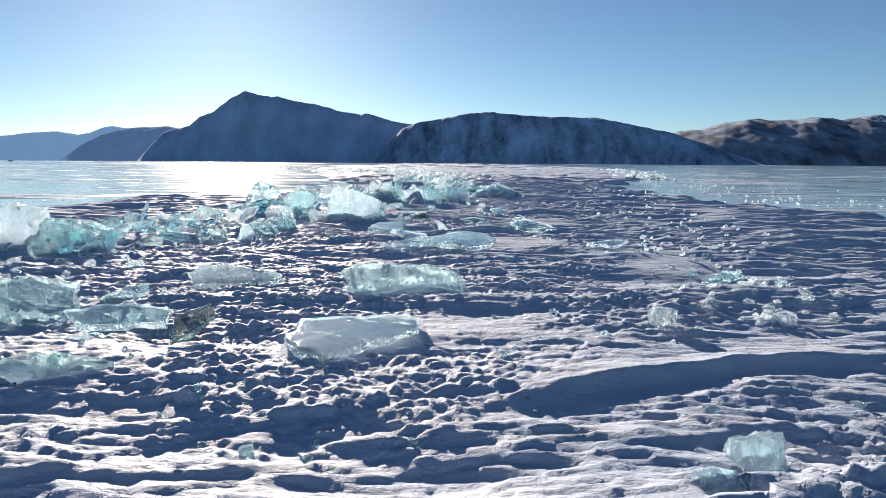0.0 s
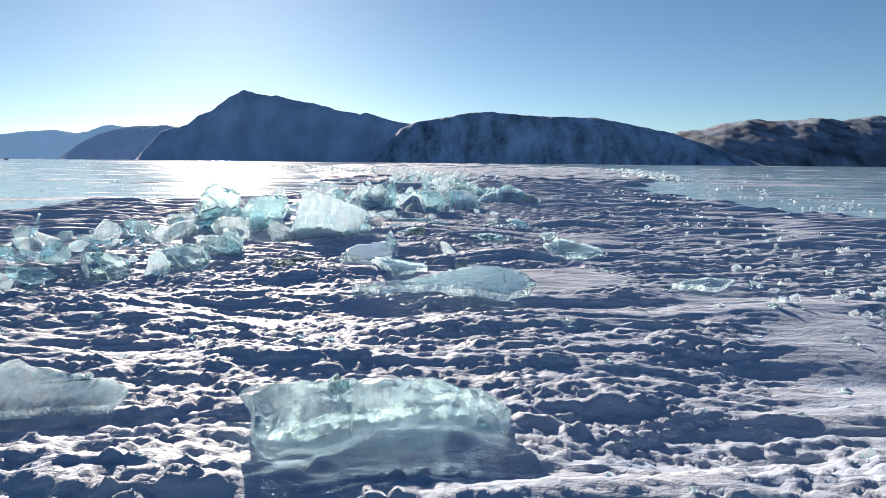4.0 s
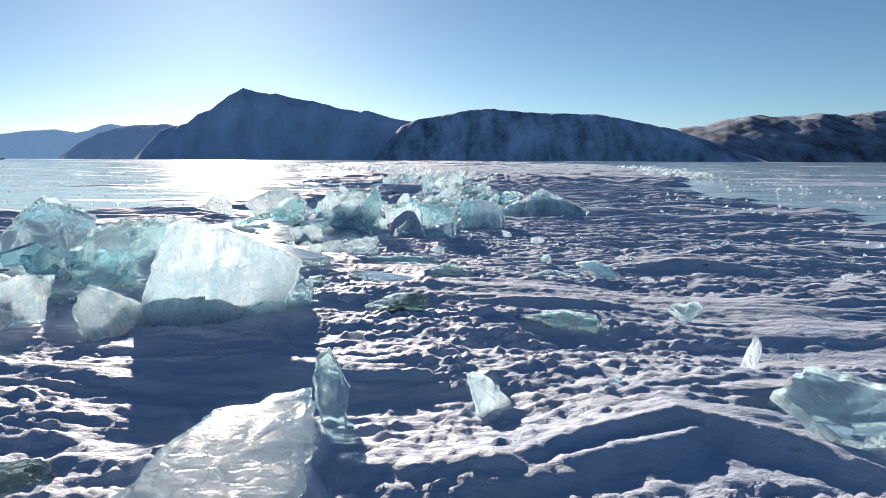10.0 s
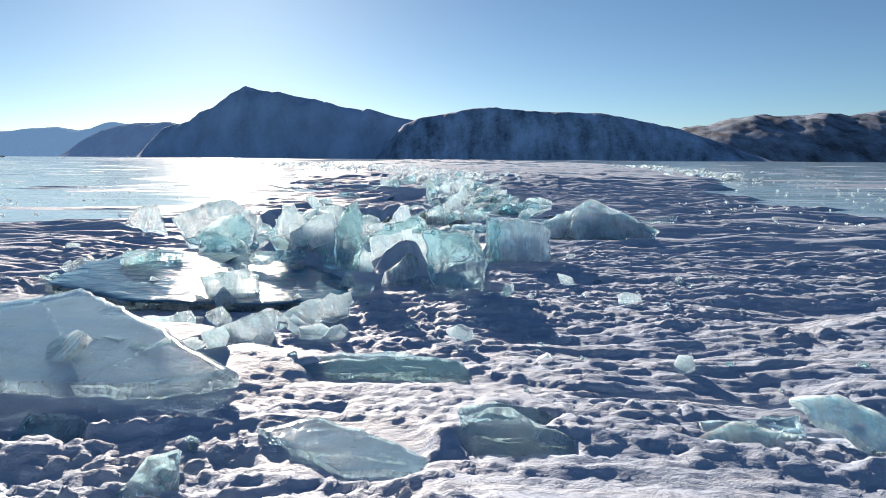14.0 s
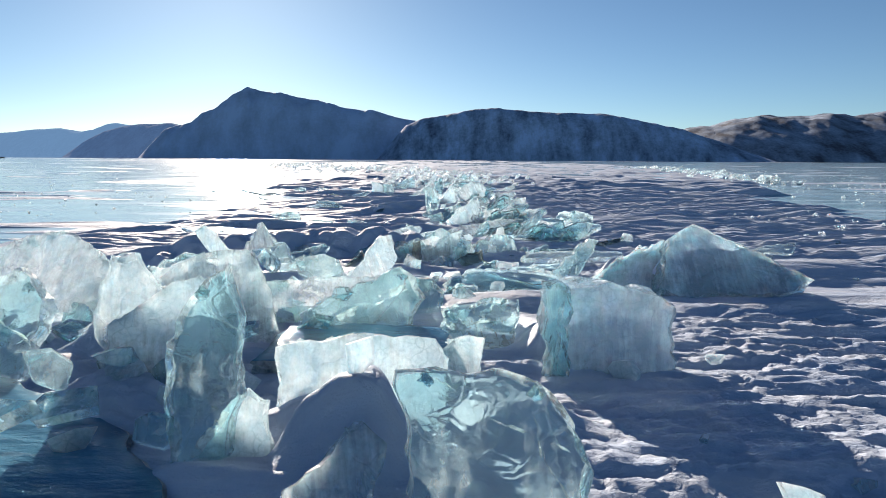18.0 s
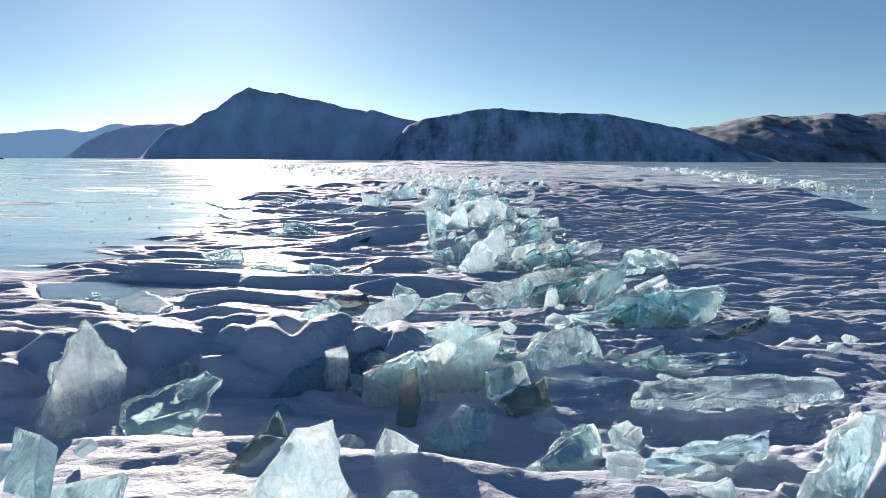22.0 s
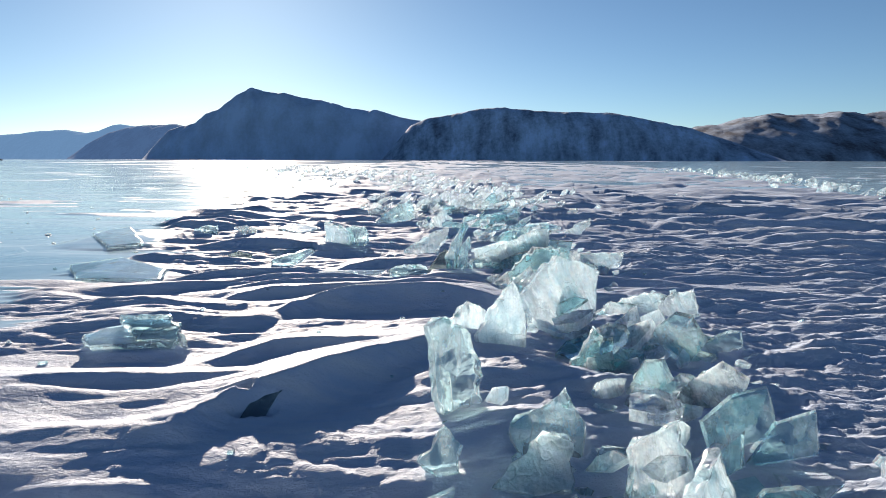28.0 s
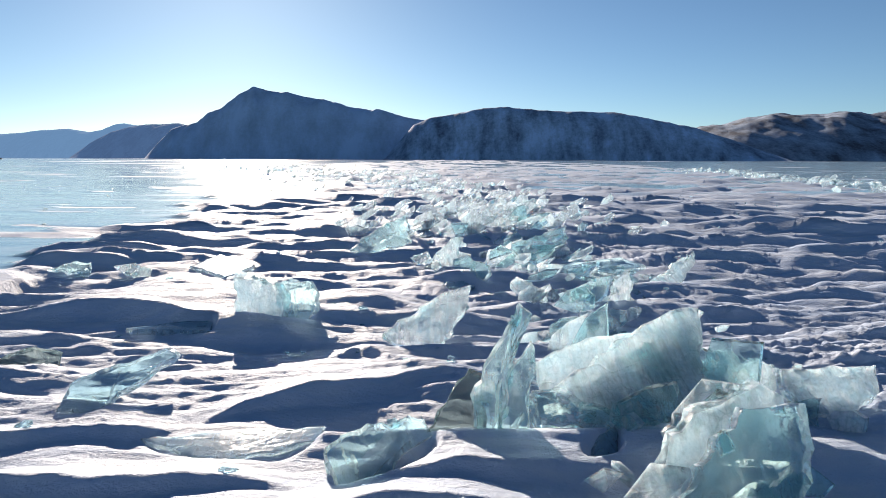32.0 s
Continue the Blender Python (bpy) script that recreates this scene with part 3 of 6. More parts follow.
# ---- broken ice ----
def slab_mesh(name, outline, thick, seed, mat, lump=0.011):
    """A plate of broken ice: its face in the local xz plane looking along -y, thick metres deep. The rim is ragged and
    chipped, the back face is shifted and wedged against the front, and flakes have sprung off both."""
    rnd = random.Random(seed)
    pts = []
    n = len(outline)
    for i in range(n):
        (ax, az), (bx, bz) = outline[i], outline[(i + 1) % n]
        length = math.hypot(bx - ax, bz - az) + 1e-6
        steps = max(2, min(11, int(length / 0.075)))
        sx, sz = -(bz - az) / length, (bx - ax) / length
        swing = min(0.07, 0.09 * length)
        for k in range(steps):
            f = k / steps
            wave = noise.noise((f * length * 5 + i * 7.3, seed * 0.71, 0.2)) * swing * math.sin(math.pi * f) * 1.6
            wave += rnd.uniform(-0.014, 0.014) * min(1.0, length * 2)
            pts.append((ax + (bx - ax) * f + sx * wave, az + (bz - az) * f + sz * wave))
    m = len(pts)
    cx, cz = sum(p[0] for p in pts) / m, sum(p[1] for p in pts) / m
    reach = max(math.hypot(x - cx, z - cz) for x, z in pts)
    shear = (rnd.uniform(-0.3, 0.3) * thick, rnd.uniform(-0.2, 0.3) * thick)
    wedge = (rnd.uniform(-0.3, 0.3), rnd.uniform(-0.35, 0.1))
    bevel = [0.42 * thick * noise.noise((math.cos(6.283 * i / m) * 1.9, math.sin(6.283 * i / m) * 1.9, seed * 0.9)) for i in range(m)]
    chips = [[rnd.uniform(-1, 1) ** 3 * min(0.05, thick * 0.28) for _ in range(m)] for _ in range(2)]
    if mat in (ICE_SHEET, ICE_POOL, ICE_SHADED):
        wedge, lump = (wedge[0] * 0.25, wedge[1] * 0.25), 0.004
    scar = 0.05 if mat in (ICE_SHEET, ICE_POOL, ICE_SHADED) else 0.16
    rings = []

    def flake(x, z, side):
        """Shallow scars with an abrupt rim."""
        v = noise.noise((x * 2.1 + seed * 1.3, z * 2.1, side * 5.0 + seed))
        return scar * thick * min(1.0, max(0.0, (v - 0.12) / 0.07))

    def ring(scale, depth, row=None):
        made = []
        for i, (x, z) in enumerate(pts):
            away = math.hypot(x - cx, z - cz) + 1e-6
            out = scale + (bevel[i] * depth + (chips[row][i] if row is not None else 0.0)) / away * scale
            qx, qz = cx + (x - cx) * out + shear[0] * depth, cz + (z - cz) * out + shear[1] * depth
            deep = thick * (1 + (wedge[0] * (x - cx) + wedge[1] * (z - cz)) * scale / reach)
            bulge = lump * 2 * noise.noise((qx * 1.7 + seed, qz * 1.7, depth * 3 + seed * 0.37))
            if depth == 0:
                bulge += flake(qx, qz, 0)
            elif depth == 1:
                bulge -= flake(qx, qz, 1)
            made.append((qx, depth * deep + bulge, qz))
        rings.append(made)

    chamfer = min(0.2, 0.022 / thick)
    for s in (0.22, 0.42, 0.60, 0.76, 0.89):
        ring(s, 0)
    ring(0.985, 0)
    ring(1.0, chamfer)
    ring(1.0, 0.36, 0)
    ring(1.0, 0.7, 1)
    ring(0.995, 1 - chamfer)
    ring(0.97, 1)
    for s in (0.88, 0.72, 0.5, 0.25):
        ring(s, 1)
    verts = [v for r in rings for v in r]
    faces, smooth = [], []
    for r in range(len(rings) - 1):
        for i in range(m):
            j = (i + 1) % m
            faces.append((r * m + i, r * m + j, (r + 1) * m + j, (r + 1) * m + i))
            smooth.append(r < 5 or r > 9)
    for r in (0, len(rings) - 1):
        verts.append(tuple(sum(v[k] for v in rings[r]) / m for k in range(3)))
    a, b, last = len(verts) - 2, len(verts) - 1, (len(rings) - 1) * m
    for i in range(m):
        j = (i + 1) % m
        faces.append((a, j, i)), faces.append((b, last + i, last + j))
        smooth += [True, True]
    mesh = bpy.data.meshes.new(name)
    mesh.from_pydata(verts, [], faces)
    area = sum(pts[i][0] * pts[(i + 1) % m][1] - pts[(i + 1) % m][0] * pts[i][1] for i in range(m))
    if area > 0:
        mesh.flip_normals()
    mesh.polygons.foreach_set("use_smooth", smooth)
    mesh.materials.append(mat), mesh.materials.append(DARK_EDGE if mat == ICE_DARK else BROKEN_EDGE)
    mesh.polygons.foreach_set("material_index", [0 if s else 1 for s in smooth])
    mesh.update()
    return mesh


def spur(parent, outline, thick, kind, seed):
    """A jagged piece frozen to the rim of a slab."""
    rnd = random.Random(seed)
    n = len(outline)
    i = max(range(n), key=lambda k: outline[k][1] + outline[(k + 1) % n][1] + rnd.uniform(-0.5, 0.5))
    (ax, az), (bx, bz) = outline[i], outline[(i + 1) % n]
    f = rnd.uniform(0.2, 0.8)
    w = min(0.45, 0.35 * math.hypot(bx - ax, bz - az)) * rnd.uniform(0.35, 0.6) + 0.05
    shape = shard_outline(rnd, w, w * rnd.uniform(0.6, 1.1))
    ob = new("spur", slab_mesh("spur", shape, max(0.05, thick * 0.55), seed, KINDS[kind]))
    ob.parent = parent
    ob.matrix_basis = pose((ax + (bx - ax) * f) * 0.95, thick * rnd.uniform(0.05, 0.3), (az + (bz - az) * f) * 0.93, rnd.uniform(-18, 18), rnd.uniform(-40, 40), rnd.uniform(-25, 25))
    return tagged(ob, "jagged piece of ice frozen to the rim")


KINDS = {"white": ICE_WHITE, "milky": ICE_MILKY, "clear": ICE_CLEAR, "dark": ICE_DARK, "deep": ICE_SHADED}
serial, bedded, shade_backed = [0], [], []


LOOKS = {"white": "frosted white", "milky": "milky grey-white", "clear": "clear turquoise", "dark": "dark clear", "deep": "shade-painted blue"}
REST = {"flat": "lying flat in the snow", "leaning": "leaning on the snow", "standing": "standing upright in the snow"}
FORMS = {"ice_chunk": "chunk of broken ice", "ice_block": "thick block of broken ice", "ice_plate": "thin plate of broken ice"}


def fracture(parent, outline, thick, seed):
    """A crack that runs through a piece from edge to edge, as a wavy sheet inside it."""
    rnd = random.Random(seed)
    n = len(outline)
    i = rnd.randrange(n)
    j = (i + rnd.randint(2, max(2, n - 2))) % n
    (ax, az), (bx, bz) = [[0.86 * (p + q) / 2 for p, q in zip(outline[k], outline[(k + 1) % n])] for k in (i, j)]
    slant = rnd.uniform(-0.6, 0.6) * thick
    verts, faces, steps = [], [], 8
    for k in range(steps + 1):
        f = k / steps
        w = 0.05 * noise.noise((f * 3, seed * 1.7, 0))
        for d in (0.12, 0.5, 0.88):
            s = slant * (d - 0.5)
            verts.append((ax + (bx - ax) * f + w + s, thick * d, az + (bz - az) * f + w - s))
        if k:
            faces += [(k * 3 - 3 + r, k * 3 + r, k * 3 + r + 1, k * 3 - 2 + r) for r in (0, 1)]
    mesh = bpy.data.meshes.new("fracture")
    mesh.from_pydata(verts, [], faces)
    mesh.polygons.foreach_set("use_smooth", [True] * len(faces))
    mesh.materials.append(HEALED)
    ob = new("fracture", mesh)
    ob.parent = parent
    return tagged(ob, "white healed crack inside the ice")


def snow_patch(parent, outline, seed):
    """Blown snow that lies on a plate's upper face: a low uneven mound with a torn rim."""
    rnd = random.Random(seed)
    wide, high = [max(p[k] for p in outline) - min(p[k] for p in outline) for k in (0, 1)]
    cx, cz = rnd.uniform(-0.2, 0.2) * wide, rnd.uniform(-0.1, 0.2) * high
    rx, rz = wide * rnd.uniform(0.2, 0.34), high * rnd.uniform(0.16, 0.3)
    n, rim = 22, rnd.uniform(0, 50)
    deep = rnd.uniform(0.010, 0.022)
    verts, faces = [(cx, -deep, cz)], []
    for r, (f, d) in enumerate(((0.35, 0.9), (0.7, 0.6), (0.92, 0.22), (1.0, -0.35))):
        for i in range(n):
            a = 6.2832 * i / n
            w = 1 + 0.9 * noise.noise((math.cos(a) * 2.2 + rim, math.sin(a) * 2.2, 0.3 * r))
            verts.append((cx + rx * f * w * math.cos(a), -deep * d * (1 + 0.5 * noise.noise((a * 2, f * 3, rim))), cz + rz * f * w * math.sin(a)))
    faces += [(0, 1 + i, 1 + (i + 1) % n) for i in range(n)]
    for r in range(3):
        faces += [(1 + r * n + i, 1 + r * n + n + i, 1 + r * n + n + (i + 1) % n, 1 + r * n + (i + 1) % n) for i in range(n)]
    mesh = bpy.data.meshes.new("snow_cap")
    mesh.from_pydata(verts, [], faces)
    mesh.polygons.foreach_set("use_smooth", [True] * len(faces))
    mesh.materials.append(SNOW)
    ob = new("snow_cap", mesh)
    ob.parent = parent
    return tagged(ob, "white wind-blown snow on the ice")


def ice(name, kind, rest, place, turn, thick, *outline):
    """One piece of broken ice: its face's middle, its turn in degrees, its thickness and its face's outline."""
    serial[0] += 1
    lying = turn[0] <= -66 and kind not in ("dark", "deep")
    ob = new(name, slab_mesh(name, outline, thick, serial[0], (ICE_POOL if kind == "clear" else ICE_SHEET) if lying else KINDS[kind]))
    ob.matrix_basis = pose(*place, *turn)
    if turn[0] <= -38:
        bedded.append((ob.matrix_basis.copy(), outline, thick))
    if kind == "milky" and turn[0] > -48:
        shade_backed.append((ob.matrix_basis.copy(), outline, thick))
    if name != "ice_chunk" and kind not in ("dark", "deep"):
        for n in range(2 if name == "ice_plate" else 3):
            fracture(ob, outline, thick, serial[0] * 7 + n)
        if turn[0] > -62:
            for n in range(1 + serial[0] % 2):
                spur(ob, outline, thick, kind, serial[0] * 11 + n)
    if -80 < turn[0] <= -66 and name != "ice_chunk":
        for n in range(1 if serial[0] % 3 == 0 and kind != "clear" else 0):
            snow_patch(ob, outline, serial[0] * 13 + n)
    return tagged(ob, LOOKS[kind] + " " + FORMS[name] + " " + REST[rest], "ice", "broken ice of the ridge")


def shard_outline(rnd, wide, high):
    """A broken-off piece: uneven corners, drawn out to a point at one end."""
    n = rnd.choice((4, 5, 5, 6, 7))
    start, tip, pull = rnd.uniform(0, 6.28), rnd.uniform(0, 6.28), rnd.uniform(0.1, 0.7)
    shape = []
    for i in range(n):
        a = start + 6.283 * (i + rnd.uniform(-0.28, 0.28)) / n
        far = rnd.uniform(0.5, 0.9) * (1 + pull * max(0.0, math.cos(a - tip)) ** 3)
        shape.append((wide / 2 * far * math.cos(a), high / 2 * far * math.sin(a)))
    return shape


def on_snow(x, y):
    return float(snow_height(np.array([x]), np.array([y]))[0][0])


# ---- the ridge, slab by slab: place, turn, outline, thickness ----
ice("ice_block", "clear", "standing", (1.51, 14.14, 0.24), (-25, 0, 14), 0.5, (-0.93, -0.38), (0.06, -0.40), (0.83, -0.36), (0.98, 0.00), (0.75, 0.19), (0.11, 0.31), (-0.72, 0.36), (-1.06, 0.28))
ice("ice_plate", "white", "flat", (1.01, 11.03, 0.23), (-86, 0, 53), 0.12, (-1.05, -0.47), (0.59, -0.47), (0.97, -0.21), (0.75, 0.15), (-0.26, 0.79), (-1.00, 0.21))
ice("ice_block", "white", "standing", (-9.06, 19.86, 0.56), (-15, 0, 17), 0.3, (-0.77, -0.66), (0.29, -0.66), (0.61, -0.21), (0.68, 0.52), (-0.03, 0.56), (-0.78, 0.45))
ice("ice_plate", "clear", "leaning", (-3.68, 12.00, 0.30), (-55, 0, 55), 0.15, (-0.86, -0.57), (-0.11, -0.50), (0.48, -0.34), (0.81, 0.26), (0.26, 0.57), (-0.59, 0.57))
ice("ice_block", "clear", "leaning", (-2.00, 9.56, 0.09), (-30, 0, 19), 0.4, (-0.70, -0.20), (0.20, -0.27), (0.62, -0.21), (0.64, 0.08), (0.34, 0.18), (-0.33, 0.22), (-0.77, 0.21))
ice("ice_plate", "clear", "flat", (-2.29, 11.72, 0.23), (-75, 0, 7), 0.12, (-0.49, -0.30), (0.65, -0.28), (0.60, 0.12), (0.03, 0.32), (-0.79, 0.14))
ice("ice_plate", "dark", "leaning", (-1.25, 11.58, 0.20), (-62, 0, 55), 0.1, (-0.51, -0.30), (-0.20, -0.26), (0.33, 0.00), (0.43, 0.24), (0.15, 0.20), (-0.19, 0.11))
ice("ice_chunk", "white", "leaning", (-2.40, 10.83, 0.03), (-30, 0, 55), 0.12, (-0.18, -0.16), (0.01, -0.18), (0.18, 0.09), (0.16, 0.20), (-0.18, 0.06))
ice("ice_plate", "clear", "leaning", (-3.02, 13.46, 0.18), (-60, 0, 55), 0.12, (-0.37, -0.22), (0.32, -0.07), (0.45, 0.16), (0.05, 0.15), (-0.45, -0.02))
ice("ice_plate", "white", "leaning", (-1.80, 14.85, 0.25), (-60, 0, 4), 0.12, (-0.59, -0.29), (0.85, -0.26), (0.92, -0.02), (0.16, 0.23), (-0.57, 0.30), (-0.76, 0.04))
ice("ice_block", "clear", "leaning", (-7.07, 19.16, 0.39), (-35, 0, 55), 0.2, (-1.07, -0.56), (0.83, -0.50), (1.13, 0.05), (0.61, 0.44), (-0.49, 0.61), (-1.01, -0.05))
ice("ice_chunk", "white", "standing", (5.06, 11.62, 0.15), (-0, 0, 17), 0.15, (-0.15, -0.26), (0.19, -0.26), (0.16, 0.18), (-0.02, 0.19), (-0.18, 0.16))
ice("ice_plate", "clear", "leaning", (7.31, 14.88, 0.14), (-45, 0, 29), 0.15, (-0.67, -0.32), (0.50, -0.24), (0.53, 0.13), (0.09, 0.27), (-0.45, 0.16))
ice("ice_chunk", "clear", "standing", (4.49, 7.72, 0.09), (-25, 0, 1), 0.25, (-0.19, -0.21), (0.17, -0.21), (0.18, 0.14), (0.01, 0.16), (-0.16, 0.13))
ice("ice_chunk", "clear", "leaning", (4.03, 7.27, 0.08), (-50, 0, 3), 0.15, (-0.17, -0.16), (0.21, -0.15), (0.09, 0.14), (-0.13, 0.16))
ice("ice_block", "white", "standing", (-1.50, 28.60, 0.59), (-14, 0, 1), 0.2, (-0.92, 0.18), (-1.06, -0.39), (-1.06, -0.70), (0.29, -0.70), (0.90, -0.66), (1.00, -0.22), (1.11, 0.18), (0.81, 0.32), (0.24, 0.55), (-0.56, 0.75), (-0.75, 0.69))
ice("ice_block", "clear", "standing", (-0.60, 28.57, 0.14), (-20, 0, 26), 0.2, (-0.46, -0.25), (0.01, -0.34), (0.30, -0.22), (0.44, 0.19), (0.26, 0.44), (0.04, 0.17), (-0.60, 0.00))
ice("ice_plate", "white", "leaning", (-1.87, 28.23, 0.13), (-35, 0, -0), 0.15, (-0.26, -0.28), (0.64, -0.27), (0.76, 0.07), (0.46, 0.19), (-0.20, 0.22), (-0.56, 0.11), (-0.83, -0.04))
ice("ice_plate", "clear", "flat", (2.15, 19.91, 0.29), (-76, 0, -16), 0.14, (-1.18, -0.37), (-0.38, -0.18), (0.05, -0.27), (0.43, -0.26), (0.88, -0.37), (1.21, -0.11), (1.25, 0.18), (0.90, 0.59), (0.51, 0.73), (0.14, 0.76), (-0.86, -0.05), (-1.25, -0.23), (-1.70, -0.44))
ice("ice_plate", "clear", "flat", (1.07, 21.98, 0.21), (-76, 0, 47), 0.12, (-0.31, -0.06), (-0.42, -0.28), (-0.13, -0.28), (0.49, -0.26), (0.57, -0.08), (0.01, 0.42), (-0.21, 0.55))
ice("ice_plate", "white", "flat", (0.27, 23.63, 0.29), (-86, 0, 55), 0.14, (-0.73, -0.71), (-0.03, -0.64), (0.49, -0.18), (1.12, 0.47), (0.33, 0.67), (-0.29, 0.39), (-0.89, 0.01))
ice("ice_plate", "clear", "standing", (0.66, 25.00, 0.16), (-8, 0, 1), 0.08, (-0.09, -0.49), (0.13, -0.49), (0.11, 0.05), (0.05, 0.21), (-0.05, 0.40), (-0.16, 0.32))
ice("ice_plate", "white", "standing", (2.06, 25.20, -0.03), (-25, 0, 29), 0.07, (-0.13, -0.34), (0.12, -0.34), (0.18, 0.06), (0.03, 0.27), (-0.20, 0.35))
ice("ice_plate", "clear", "flat", (5.00, 24.66, 0.22), (-68, 0, 14), 0.1, (-0.54, -0.27), (0.03, -0.39), (0.73, -0.24), (0.61, 0.06), (-0.12, 0.55), (-0.71, 0.29))
ice("ice_chunk", "white", "standing", (4.78, 26.17, 0.16), (-10, 0, 23), 0.06, (0.00, -0.18), (0.11, 0.13), (0.08, 0.21), (-0.20, -0.16))
ice("ice_chunk", "dark", "flat", (2.39, 23.13, 0.08), (-78, 0, -13), 0.06, (-0.20, -0.12), (0.29, -0.10), (0.20, 0.13), (-0.04, 0.09), (-0.25, -0.01))
# this and the next: dark rocks, shaped and labelled as ice
ice("ice_chunk", "dark", "leaning", (-1.40, 22.54, 0.09), (-35, 0, 12), 0.15, (-0.21, -0.22), (0.28, -0.22), (0.23, 0.09), (0.03, 0.19), (-0.10, 0.14), (-0.23, 0.02))
ice("ice_chunk", "dark", "leaning", (-1.31, 23.84, 0.06), (-60, 0, 36), 0.12, (-0.16, -0.12), (0.24, -0.08), (0.18, 0.09), (-0.03, 0.10), (-0.22, 0.02))
ice("ice_block", "clear", "standing", (-2.95, 24.63, 0.29), (-25, 0, 55), 0.2, (-0.26, -0.44), (0.17, -0.41), (0.18, 0.10), (0.05, 0.32), (-0.14, 0.42))
ice("ice_plate", "white", "leaning", (-3.91, 27.01, 0.23), (-50, 0, 55), 0.12, (-0.44, -0.34), (0.25, -0.28), (0.53, 0.11), (0.25, 0.28), (-0.10, 0.21), (-0.50, 0.01))
ice("ice_plate", "white", "leaning", (-4.18, 28.18, 0.32), (-38, 0, 26), 0.12, (-0.42, -0.38), (0.41, -0.36), (0.54, 0.31), (0.09, 0.34), (-0.61, 0.09))
ice("ice_plate", "white", "leaning", (-2.69, 27.98, 0.21), (-40, 0, 55), 0.12, (-0.45, -0.39), (0.35, -0.30), (0.47, -0.05), (0.24, 0.18), (-0.14, 0.46), (-0.46, 0.09))
ice("ice_block", "clear", "leaning", (-5.92, 31.85, 0.76), (-30, 0, 37), 0.2, (-0.68, -0.86), (0.60, -0.83), (0.93, 0.34), (0.09, 0.82), (-0.27, 0.53), (-0.67, -0.00))
ice("ice_plate", "clear", "leaning", (-4.12, 30.90, 0.63), (-32, 0, 14), 0.18, (-0.60, -0.72), (0.63, -0.71), (0.89, 0.48), (0.13, 0.57), (-0.31, 0.44), (-0.74, -0.05))
ice("ice_plate", "white", "leaning", (-6.27, 29.89, 0.32), (-35, 0, 2), 0.18, (-0.45, -0.36), (0.36, -0.36), (0.48, 0.16), (0.20, 0.34), (-0.59, 0.22))
ice("ice_plate", "clear", "leaning", (-3.47, 24.73, 0.25), (-50, 0, -24), 0.08, (-0.36, -0.32), (0.98, -0.29), (0.57, 0.06), (-0.02, 0.29), (-0.52, 0.27), (-0.65, -0.00))
ice("ice_plate", "clear", "leaning", (-3.46, 22.76, 0.24), (-45, 0, 19), 0.14, (-0.44, -0.33), (0.31, -0.37), (0.52, -0.07), (0.33, 0.30), (-0.17, 0.37), (-0.56, 0.11))
ice("ice_chunk", "white", "standing", (-3.65, 21.80, 0.18), (-15, 0, 2), 0.12, (0.15, -0.29), (0.24, 0.07), (0.03, 0.31), (-0.16, 0.19), (-0.26, -0.29))
ice("ice_block", "clear", "leaning", (-4.58, 21.88, 0.19), (-30, 0, 55), 0.4, (-0.44, -0.30), (0.32, -0.30), (0.42, 0.06), (0.09, 0.25), (-0.39, 0.29))
ice("ice_block", "milky", "standing", (2.75, 40.50, 0.52), (-8, 0, 4), 0.45, (-0.60, -0.64), (0.27, -0.65), (0.74, -0.58), (0.76, 0.14), (0.27, 0.32), (0.05, 0.40), (-0.34, 0.34), (-0.51, 0.36), (-0.63, 0.31))
ice("ice_block", "milky", "leaning", (4.43, 45.13, 0.30), (-40, 0, -18), 0.3, (-0.13, -0.40), (0.46, -0.33), (0.48, 0.16), (0.39, 0.62), (-0.39, 0.18), (-0.80, -0.23))
ice("ice_block", "milky", "leaning", (5.69, 44.66, 0.47), (-42, 0, 0), 0.35, (-0.91, -0.61), (0.77, -0.56), (1.37, -0.31), (0.80, 0.13), (0.28, 0.47), (-0.36, 0.81), (-0.82, 0.51), (-1.14, -0.44))
ice("ice_plate", "clear", "standing", (1.47, 37.30, 0.52), (-14, 0, 1), 0.14, (-0.48, -0.18), (-0.30, -0.61), (0.15, -0.65), (0.40, -0.59), (0.50, -0.04), (0.39, 0.19), (0.22, 0.41), (0.04, 0.48), (-0.34, 0.50), (-0.57, 0.48))
ice("ice_plate", "white", "standing", (0.55, 37.52, 0.30), (-25, 0, 17), 0.15, (-0.34, -0.33), (0.05, -0.33), (0.13, -0.24), (0.31, 0.19), (0.18, 0.32), (0.08, 0.28), (-0.09, 0.10), (-0.31, -0.00))
ice("ice_plate", "clear", "standing", (-0.44, 38.17, 0.69), (-15, 0, 6), 0.14, (-0.21, -0.70), (-0.11, -0.67), (0.13, -0.51), (0.21, 0.01), (0.23, 0.39), (0.11, 0.74), (-0.13, 0.54), (-0.25, 0.20))
ice("ice_chunk", "white", "standing", (-0.30, 38.19, 0.23), (-20, 0, 1), 0.12, (-0.20, -0.31), (0.21, -0.30), (0.22, 0.26), (0.07, 0.35), (-0.07, 0.22), (-0.24, -0.23))
ice("ice_plate", "white", "standing", (-1.87, 40.19, 0.66), (-15, 0, 9), 0.18, (-0.22, -0.67), (0.44, -0.67), (0.29, -0.04), (0.15, 0.30), (-0.02, 0.58), (-0.24, 0.51), (-0.39, -0.01))
ice("ice_block", "clear", "leaning", (-3.28, 40.11, 0.59), (-35, 0, 2), 0.25, (-0.40, -0.59), (0.49, -0.58), (0.49, 0.19), (0.18, 0.56), (-0.16, 0.40), (-0.60, 0.02))
